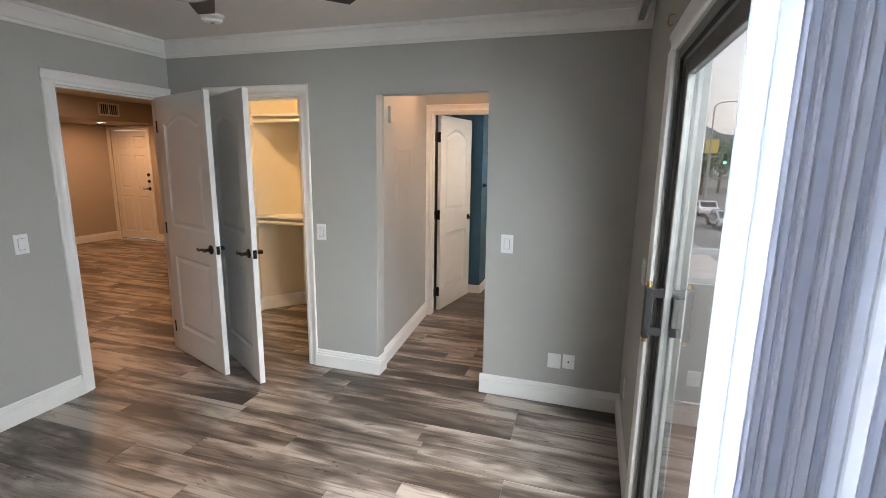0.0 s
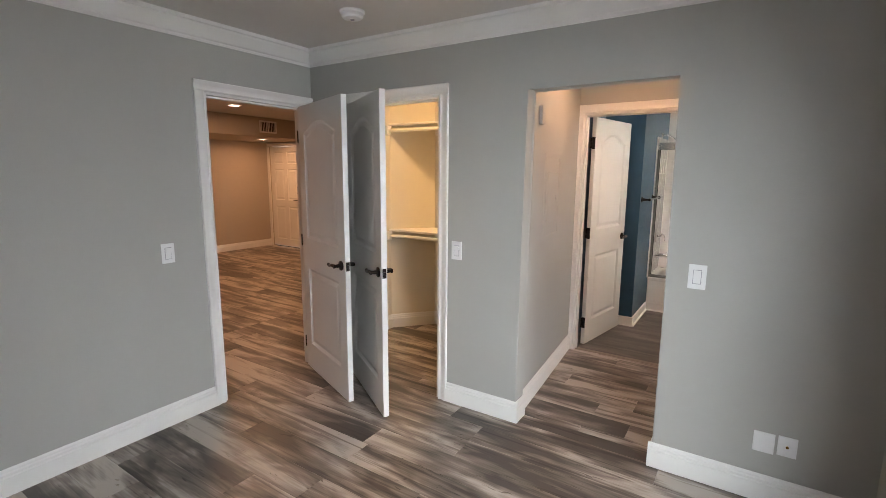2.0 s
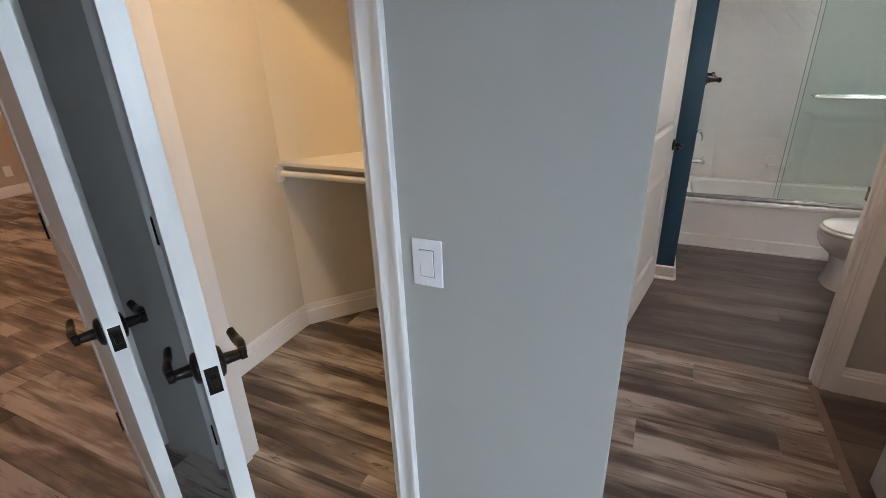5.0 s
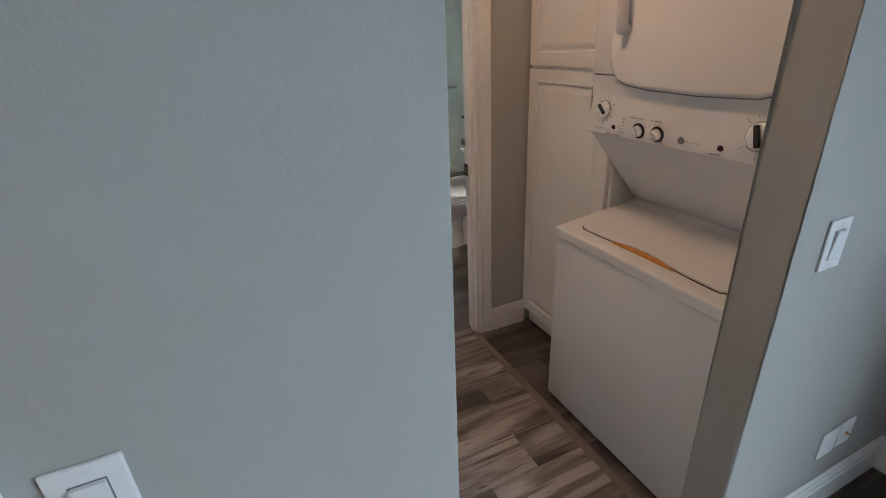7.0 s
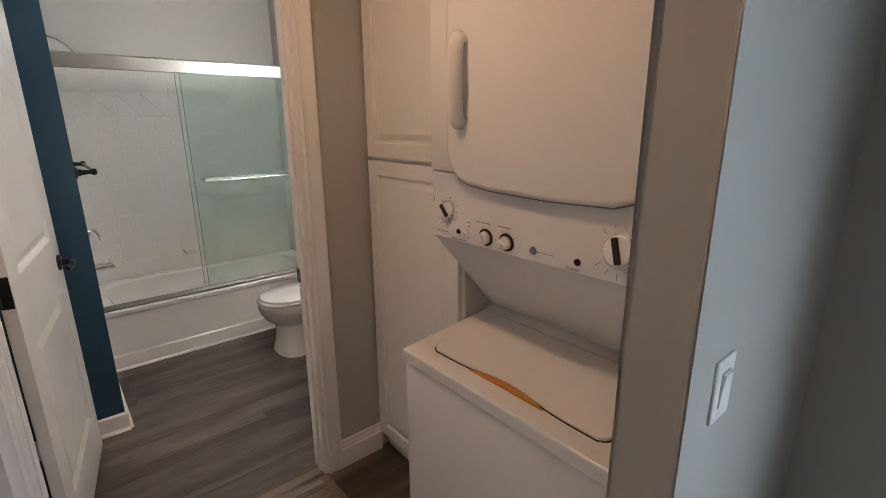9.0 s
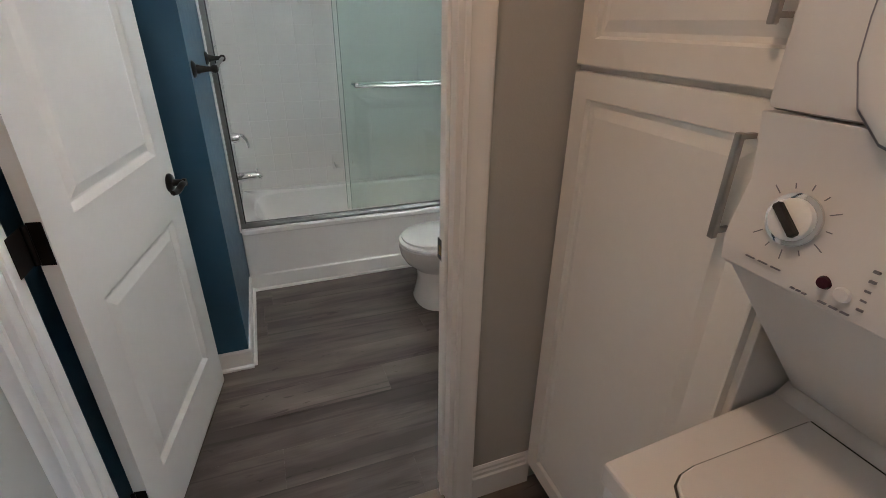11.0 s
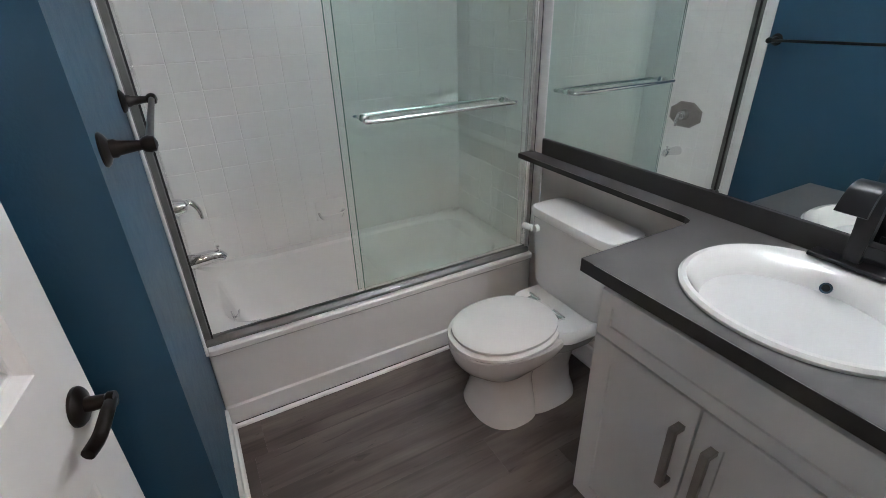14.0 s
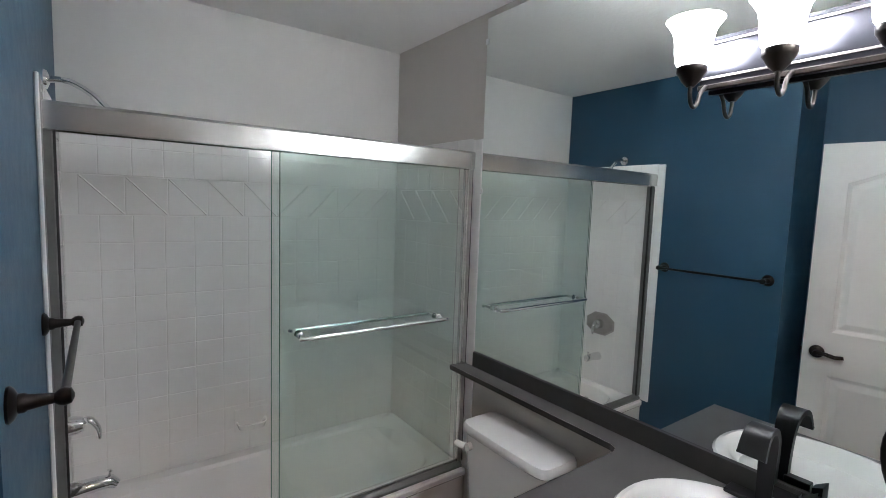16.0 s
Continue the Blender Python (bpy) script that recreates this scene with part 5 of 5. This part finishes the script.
# ---- mirror and vanity light ----
mirror = thing("wall_mirror", "large frameless mirror above the dark backsplash", "mirror", pose(0, 0, 0))
part("glass", boxed((BX - 0.007, BX - 0.001, 4.637, 6.211, 0.9715, 2.462), bev=0.0012), MIRROR, mirror)
for z in (1.70, 2.35):
    part("clip", boxed((BX - 0.012, BX - 0.0072, 6.200, 6.216, z, z + 0.024), bev=0.002), PLASTIC, mirror, "clear plastic mirror clip")
light = thing("vanity_light", "dark metal vanity light with three lit glass shades", "vanity light", pose(BX - 0.008, 0, 2.028))
SATIN = simple("satin_bronze", (0.045, 0.046, 0.055), 0.34, metal=0.9, vary=0.1)
bm = bmesh.new()
sec = [(0, -0.030), (-0.020, -0.030), (-0.022, -0.020), (-0.026, -0.014), (-0.026, 0.078), (-0.022, 0.084), (-0.020, 0.096), (-0.008, 0.102), (0, 0.102)]
loft(bm, [[(x, y, z) for x, z in sec] for y in (4.66, 5.262)])
part("backplate", bm, SATIN, light, "satin dark metal back plate", True)
for z in (-0.012, 0.080):
    part("bead", boxed((-0.030, -0.0262, 4.662, 5.260, z - 0.003, z + 0.003), bev=0.001), NICKEL, light, "bright moulded bead")
part("lower_bar", boxed((-0.040, -0.0205, 4.662, 5.260, -0.046, -0.0305), bev=0.003), BRONZE, light, "dark bronze bar")
BULB = glow("lit_bulb", (1.0, 0.955, 0.84), 1100.0)
for y in (5.236, 5.036, 4.836):
    bm = bmesh.new()
    tube(bm, curve_points([(-0.038, y, -0.036), (-0.066, y, -0.058), (-0.080, y, -0.088), (-0.098, y, -0.100), (-0.116, y, -0.088), (-0.122, y, -0.060), (-0.122, y, -0.030)], 5), 0.0055, 10)
    part("arm", bm, BRONZE, light, "curved dark bronze arm", True)
    bm = bmesh.new()
    lathe(bm, [(0.009, -0.052), (0.022, -0.038), (0.033, -0.018), (0.036, -0.014), (0.036, 0.0)], 28, pose(-0.122, y, 0))
    part("cup", bm, BRONZE, light, "dark bronze cup", True)
    bm = bmesh.new()
    lathe(bm, [(0.033, 0.001), (0.040, 0.012), (0.0435, 0.035), (0.0455, 0.065), (0.051, 0.090), (0.062, 0.108), (0.0695, 0.118), (0.0665, 0.119), (0.058, 0.108), (0.047, 0.090), (0.042, 0.065), (0.040, 0.035), (0.036, 0.014), (0.012, 0.006)], 36, pose(-0.122, y, 0))
    part("shade", bm, SHADE, light, "lit white bell-shaped glass shade", True)
    bm = bmesh.new()
    lathe(bm, [(0.012, 0.0065), (0.013, 0.030), (0.024, 0.050), (0.027, 0.066), (0.020, 0.084), (0.004, 0.092)], 18, pose(-0.122, y, 0))
    part("bulb", bm, BULB, light, "lit bulb inside the shade", True)

# ---- outdoors: balcony, street and distance ----
G = -3.6
bm = bmesh.new()
box(bm, -400, 900, -400, 1500, G - 0.2, G)
tagged(structure("ground", bm, CONCRETE), kind="structure")
structure("road", boxed((7.0, 34.0, -40, 400, G + 0.004, G + 0.012)), ASPHALT)
structure("pavement", boxed((2.6, 6.9, -40, 120, G + 0.004, G + 0.13), bev=0.01), CONCRETE)
structure("balcony_slab", boxed((RIGHT + 0.131, 2.25, -1.4, 3.5, -0.16, -0.05), bev=0.004), DECK)
rail = thing("balcony_railing", "grey painted steel balcony railing", "railing", pose(0, 0, 0))
part("top_rail", boxed((0.87, 2.2, 3.36, 3.40, 1.03, 1.07), (2.16, 2.2, -1.4, 3.36, 1.03, 1.07), bev=0.004), STEEL, rail)
part("mid_rail", boxed((0.87, 2.2, 3.365, 3.395, 0.84, 0.87), (2.165, 2.195, -1.4, 3.365, 0.84, 0.87), bev=0.004), STEEL, rail)
for x in (0.89, 1.30, 1.74, 2.18):
    part("post", boxed((x - 0.014, x + 0.014, 3.366, 3.394, -0.05, 1.03), bev=0.003), STEEL, rail)
for k in range(8):
    part("post", boxed((2.166, 2.194, -1.3 + 0.62 * k, -1.272 + 0.62 * k, -0.05, 1.03), bev=0.003), STEEL, rail)
part("infill_panel", boxed((0.90, 2.16, 3.376, 3.384, 0.02, 0.83), (2.176, 2.184, -1.3, 3.36, 0.02, 0.83)), INFILL, rail, "infill panel, coloured dark for floor reflections in the glass")


def car(label, m, paint):
    c = thing("car", label, "car", m, "cars in the street")
    bm = bmesh.new()
    side = [(-2.15, 0.35), (-2.2, 0.62), (-2.05, 0.86), (-1.45, 0.93), (-0.75, 1.40), (0.55, 1.44), (1.25, 0.98), (2.0, 0.84), (2.22, 0.62), (2.18, 0.33)]
    loft(bm, [[(x * k, y, 0.33 + (z - 0.33) * k) for x, z in side] for y, k in ((-0.88, 0.94), (-0.80, 1.0), (0.80, 1.0), (0.88, 0.94))])
    part("body", bm, paint, c, smooth=True)
    bm = bmesh.new()
    glass = [(-1.36, 0.97), (-0.74, 1.36), (0.52, 1.40), (1.10, 1.00)]
    loft(bm, [[(x, y, z) for x, z in glass] for y in (-0.885, 0.885)])
    box(bm, 1.0, 1.02, -0.6, 0.6, 1.05, 1.1)
    part("window_glass", bm, CAR_GLASS, c, "dark side windows")
    bm = bmesh.new()
    loft(bm, [[(0.60, -0.70, 1.425), (0.60, 0.70, 1.425), (0.66, 0.70, 1.40), (0.66, -0.70, 1.40)], [(1.235, -0.72, 1.005), (1.235, 0.72, 1.005), (1.255, 0.72, 0.99), (1.255, -0.72, 0.99)]])
    loft(bm, [[(-0.80, -0.68, 1.395), (-0.80, 0.68, 1.395), (-0.83, 0.68, 1.36), (-0.83, -0.68, 1.36)], [(-1.42, -0.70, 0.965), (-1.42, 0.70, 0.965), (-1.46, 0.70, 0.95), (-1.46, -0.70, 0.95)]])
    part("windscreen", bm, CAR_GLASS, c, "dark windscreen")
    for x in (-1.35, 1.38):
        for y in (-0.80, 0.80):
            bm = bmesh.new()
            lathe(bm, [(0.20, -0.10), (0.32, -0.10), (0.33, 0.0), (0.32, 0.10), (0.20, 0.10)], 20, towards((x, y, 0.33), (0, 1, 0)))
            w = part("wheel", bm, RUBBER, c, "black tyre", True)
            bm = bmesh.new()
            lathe(bm, [(0.19, -0.105), (0.19, 0.105)], 16, towards((x, y, 0.33), (0, 1, 0)))
            part("rim", bm, BRUSHED, w)
    return c


car("white saloon car in the street", pose(10.2, 34, G + 0.012, 0, 0, 88), CAR_WHITE)
car("silver car in the street", pose(10.8, 43, G + 0.012, 0, 0, 91), CAR_SILVER)
car("white car farther up the street", pose(11.4, 53, G + 0.012, 0, 0, 89), CAR_WHITE)
car("white car in the next lane", pose(15.0, 50, G + 0.012, 0, 0, 90), CAR_WHITE)
car("silver car in the far lane", pose(18.6, 60, G + 0.012, 0, 0, 270), CAR_SILVER)
post = thing("street_lamp", "grey street lamp with a long arm", "street lamp", pose(14.2, 68, G))
bm = bmesh.new()
rod(bm, (0, 0, 0), (0, 0, 12.0), 0.13, 0.08)
part("pole", bm, STEEL, post)
bm = bmesh.new()
tube(bm, curve_points([(0, 0, 12.0), (0.8, 0, 12.5), (3.2, 0, 12.6)], 5), 0.06, 8)
part("arm", bm, STEEL, post)
part("lantern", boxed((3.1, 4.0, -0.18, 0.18, 12.46, 12.66), bev=0.05), STEEL, post)
sig = thing("traffic_signal", "traffic signal with a lit green lens", "traffic signal", pose(13.4, 64, G))
bm = bmesh.new()
rod(bm, (0, 0, 0), (0, 0, 6.0), 0.10)
tube(bm, [(0, 0, 5.8), (1.8, 0, 6.0)], 0.05, 8)
part("pole", bm, STEEL, sig)
part("housing", boxed((1.5, 1.9, -0.15, 0.15, 5.0, 6.2), bev=0.04), BLACK, sig)
bm = bmesh.new()
lathe(bm, [(0.17, 0), (0.16, 0.03)], 18, towards((1.7, -0.151, 5.2), (0, -1, 0)))
part("green_lens", bm, GREEN_LAMP, sig, "lit green lens")
for nm, x, z0, z1, w, mt, lb in (("shop_sign", 13.0, 7.2, 10.2, 2.2, SIGN_BLUE, "large blue sign on a pole"), ("shop_sign", 13.2, 10.6, 11.6, 2.2, SIGN_RED, "pale red sign on a pole"), ("shop_sign", 15.2, 6.4, 8.2, 1.6, SIGN_YELLOW, "small yellow sign on a pole")):
    sgn = thing(nm, lb, "sign", pose(x, 72, G), "roadside signs")
    part("face", boxed((-w / 2, w / 2, -0.15, 0.15, z0, z1), bev=0.04), mt, sgn)
    bm = bmesh.new()
    rod(bm, (0, 0.3, 0), (0, 0.3, z1 - 0.2), 0.12)
    box(bm, -0.1, 0.1, 0.14, 0.3, z0 + 0.3, z1 - 0.3)
    part("pole", bm, STEEL, sgn)
structure("wall_street", boxed((2.0, 60.0, 110, 110.4, G, G + 2.6)), CONCRETE)


def tree(x, y, h, r):
    t = thing("tree", "leafy street tree beyond the road", "tree", pose(x, y, G), "street trees")
    bm = bmesh.new()
    tube(bm, [(0, 0, 0), (0.1, 0, h * 0.3), (0.0, 0.1, h * 0.55), (0.1, 0, h * 0.8)], [0.28, 0.20, 0.14, 0.05], 10)
    for k in range(6):
        a = k * 1.05
        tube(bm, [(0.05, 0, h * (0.32 + 0.05 * k)), (r * 0.4 * math.cos(a), r * 0.4 * math.sin(a), h * (0.5 + 0.05 * k)), (r * 0.75 * math.cos(a), r * 0.75 * math.sin(a), h * (0.6 + 0.05 * k))], [0.10, 0.06, 0.02], 6)
    part("trunk", bm, BARK, t)
    verts, faces = [], []
    for k in range(1500):
        d = Vector((random.gauss(0, 1), random.gauss(0, 1), random.gauss(0, 0.8))).normalized() * r * random.uniform(0.35, 1.0) ** 0.6
        c = Vector((0, 0, h * 0.70)) + d + Vector((noise.noise(d * 0.9) * r * 0.4, 0, noise.noise(d * 0.7 + Vector((5, 0, 0))) * r * 0.5))
        u = Vector((random.gauss(0, 1), random.gauss(0, 1), random.gauss(0, 1))).normalized() * random.uniform(0.12, 0.28)
        v = u.orthogonal().normalized() * random.uniform(0.10, 0.2)
        i = len(verts)
        verts += [c - u, c + v, c + u, c - v]
        faces.append((i, i + 1, i + 2, i + 3))
    me = bpy.data.meshes.new("crown")
    me.from_pydata(verts, [], faces)
    me.materials.append(LEAF)
    cr = new("crown", me)
    cr.parent = t


for x, y, h, r in ((17, 85, 8, 3.0), (21, 92, 9, 3.6), (26, 98, 9, 3.6), (31, 95, 8, 3.2), (13, 100, 9, 3.6), (38, 104, 10, 4)):
    tree(x, y, h, r)
bm = bmesh.new()
hill = []
for i in range(41):
    x = -200 + 22 * i
    hill.append((x, 800, G + 52 + 30 * noise.noise(Vector((x * 0.006, 0, 0))) + 10 * noise.noise(Vector((x * 0.03, 3, 0)))))
loft(bm, [[(x, y, G) for x, y, z in hill], hill, [(x, y + 220, z * 0.9) for x, y, z in hill]], cap0=False, cap1=False, closed=False)
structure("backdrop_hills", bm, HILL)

# ---- tiles round the tub ----
tile_back = structure("wall_tile_back", boxed((TUB_L + 0.007, BX - 0.007, TUB_BACK - 0.006, TUB_BACK, 0.385, 1.953)), GROUT, "white glazed tile wall behind the tub")
tile_left = structure("wall_tile_left", boxed((TUB_L, TUB_L + 0.006, 6.248, TUB_BACK, 0.385, 1.953)), GROUT, "white glazed tile wall with the shower fittings")
tile_right = structure("wall_tile_right", boxed((BX - 0.006, BX, 6.262, TUB_BACK, 0.385, 1.945)), GROUT, "white glazed tile wall at the tub's end")
P, B = 0.1165, 0.1575      # tile pitch, and the pitch of the band with diagonal bars


def tile_mesh(w, h, diag=0):
    """A pillowed tile in x and z that faces -y; diag: a raised diagonal bar, up to the right or left."""
    bm = bmesh.new()
    e, d = 0.0005, 0.0016
    rim = [(e, e), (w - e, e), (w - e, h - e), (e, h - e)]
    loft(bm, [[(x, y, z) for x, z in inset(rim, i)] for i, y in ((0, 0), (0.0003, -d * 0.45), (0.0022, -d))], cap0=False)
    if diag:
        a, b = ((0.006, 0.006), (w - 0.006, h - 0.006)) if diag > 0 else ((0.006, h - 0.006), (w - 0.006, 0.006))
        dv = Vector((b[0] - a[0], 0, b[1] - a[1])).normalized()
        nv = Vector((-dv.z, 0, dv.x)) * 0.0034
        A, B = Vector((a[0], -d, a[1])), Vector((b[0], -d, b[1]))
        loft(bm, [[p - nv, p + Vector((0, -0.0036, 0)), p + nv] for p in (A, B)])
    bmesh.ops.recalc_face_normals(bm, faces=bm.faces)
    me = bpy.data.meshes.new("tile")
    bm.to_mesh(me)
    bm.free()
    me.materials.append(TILE)
    return me


plain, tall1, tall2 = tile_mesh(P, P), tile_mesh(B, 0.163, 1), tile_mesh(B, 0.163, -1)


def tile_wall(parent, m, width):
    z, rows = 0.39, []
    for k in range(10):
        rows.append((z + k * P, plain, P))
    rows.append((1.556, None, B))
    rows += [(1.72, plain, P), (1.72 + P, plain, P)]
    for zz, me, pitch in rows:
        shift = 0.0 if me else 0.050
        for i in range(int((width - shift) / pitch + 1e-6)):
            ob = new("tile", me if me else (tall2 if i < 5 else tall1))
            ob.parent = parent
            ob.matrix_basis = m @ pose(shift + i * pitch, 0, zz)


tile_wall(tile_back, pose(TUB_L + 0.007, TUB_BACK - 0.006, 0), BX - TUB_L - 0.012)
tile_wall(tile_left, pose(TUB_L + 0.006, 6.250, 0, 0, 0, 90), 0.722)
tile_wall(tile_right, pose(BX - 0.006, TUB_BACK - 0.007, 0, 0, 0, -90), 0.712)

# ---- plank floors ----
floor = structure("floor", boxed((-8.4, RIGHT + 0.13, -2.6, BATH + 0.02, -0.10, -0.009), (-8.4, -2.7, BATH + 0.02, 6.95, -0.10, -0.009), (RIGHT + 0.13, BX + 0.1, INNER, BATH + 0.02, -0.10, -0.009)), SUBFLOOR, "grey-brown streaked wood-look plank floor")
bath_floor = structure("floor_bath", boxed((-1.25, BX + 0.1, BATH + 0.02, TUB_BACK + 0.1, -0.10, -0.009)), SUBFLOOR, "dark grey-brown wood-look plank floor")
shared = {}


def plank_mesh(length, wide, mat):
    key = (round(length, 3), round(wide, 3), mat.name)
    if key not in shared:
        bm = bmesh.new()
        g, b = (0.0001, 0.0005) if mat is BATH_FLOOR else (0.0004, 0.0014)
        rings = [[(x, y, z) for x, y in ((i, i), (length - i, i), (length - i, wide - i), (i, wide - i))] for i, z in ((g, -0.009), (g, -b * 0.8), (g + b, 0))]
        loft(bm, rings, cap0=False)
        bmesh.ops.recalc_face_normals(bm, faces=bm.faces)
        me = bpy.data.meshes.new("plank")
        bm.to_mesh(me)
        bm.free()
        me.materials.append(mat)
        shared[key] = me
    return shared[key]


def lay(parent, x0, x1, y0, y1, wide, length, mat, seed, y_origin):
    rng = random.Random(seed)
    row = math.floor((y0 - y_origin) / wide)
    y = y_origin + row * wide
    while y < y1 - 1e-6:
        lo, hi = max(y, y0), min(y + wide, y1)
        x = x0 - rng.choice((0.0, 0.2, 0.4, 0.6, 0.8, 1.0)) * length * 0.98 - rng.uniform(0, 0.1)
        while x < x1 - 1e-6:
            a, b = max(x, x0), min(x + length, x1)
            if b - a > 0.01 and hi - lo > 0.005:
                ob = new("plank", plank_mesh(b - a, hi - lo, mat))
                ob.parent = parent
                ob.location = (a, lo, 0)
            x += length
        y += wide


lay(floor, -4.0, BX, -2.0, INNER, 0.178, 1.22, FLOOR, 3, 2.94)
lay(floor, -4.0, -0.165, INNER, BATH + 0.02, 0.178, 1.22, FLOOR, 4, 2.94)
# laundry nook: its shade is put into the colour by the darker bath planks
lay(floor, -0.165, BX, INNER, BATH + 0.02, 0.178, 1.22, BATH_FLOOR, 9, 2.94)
lay(floor, -8.3, -4.0, 0.9, 6.85, 0.178, 1.22, FLOOR, 5, 2.94)
lay(floor, -4.0, -2.84, BATH + 0.02, 6.85, 0.178, 1.22, FLOOR, 6, 2.94)
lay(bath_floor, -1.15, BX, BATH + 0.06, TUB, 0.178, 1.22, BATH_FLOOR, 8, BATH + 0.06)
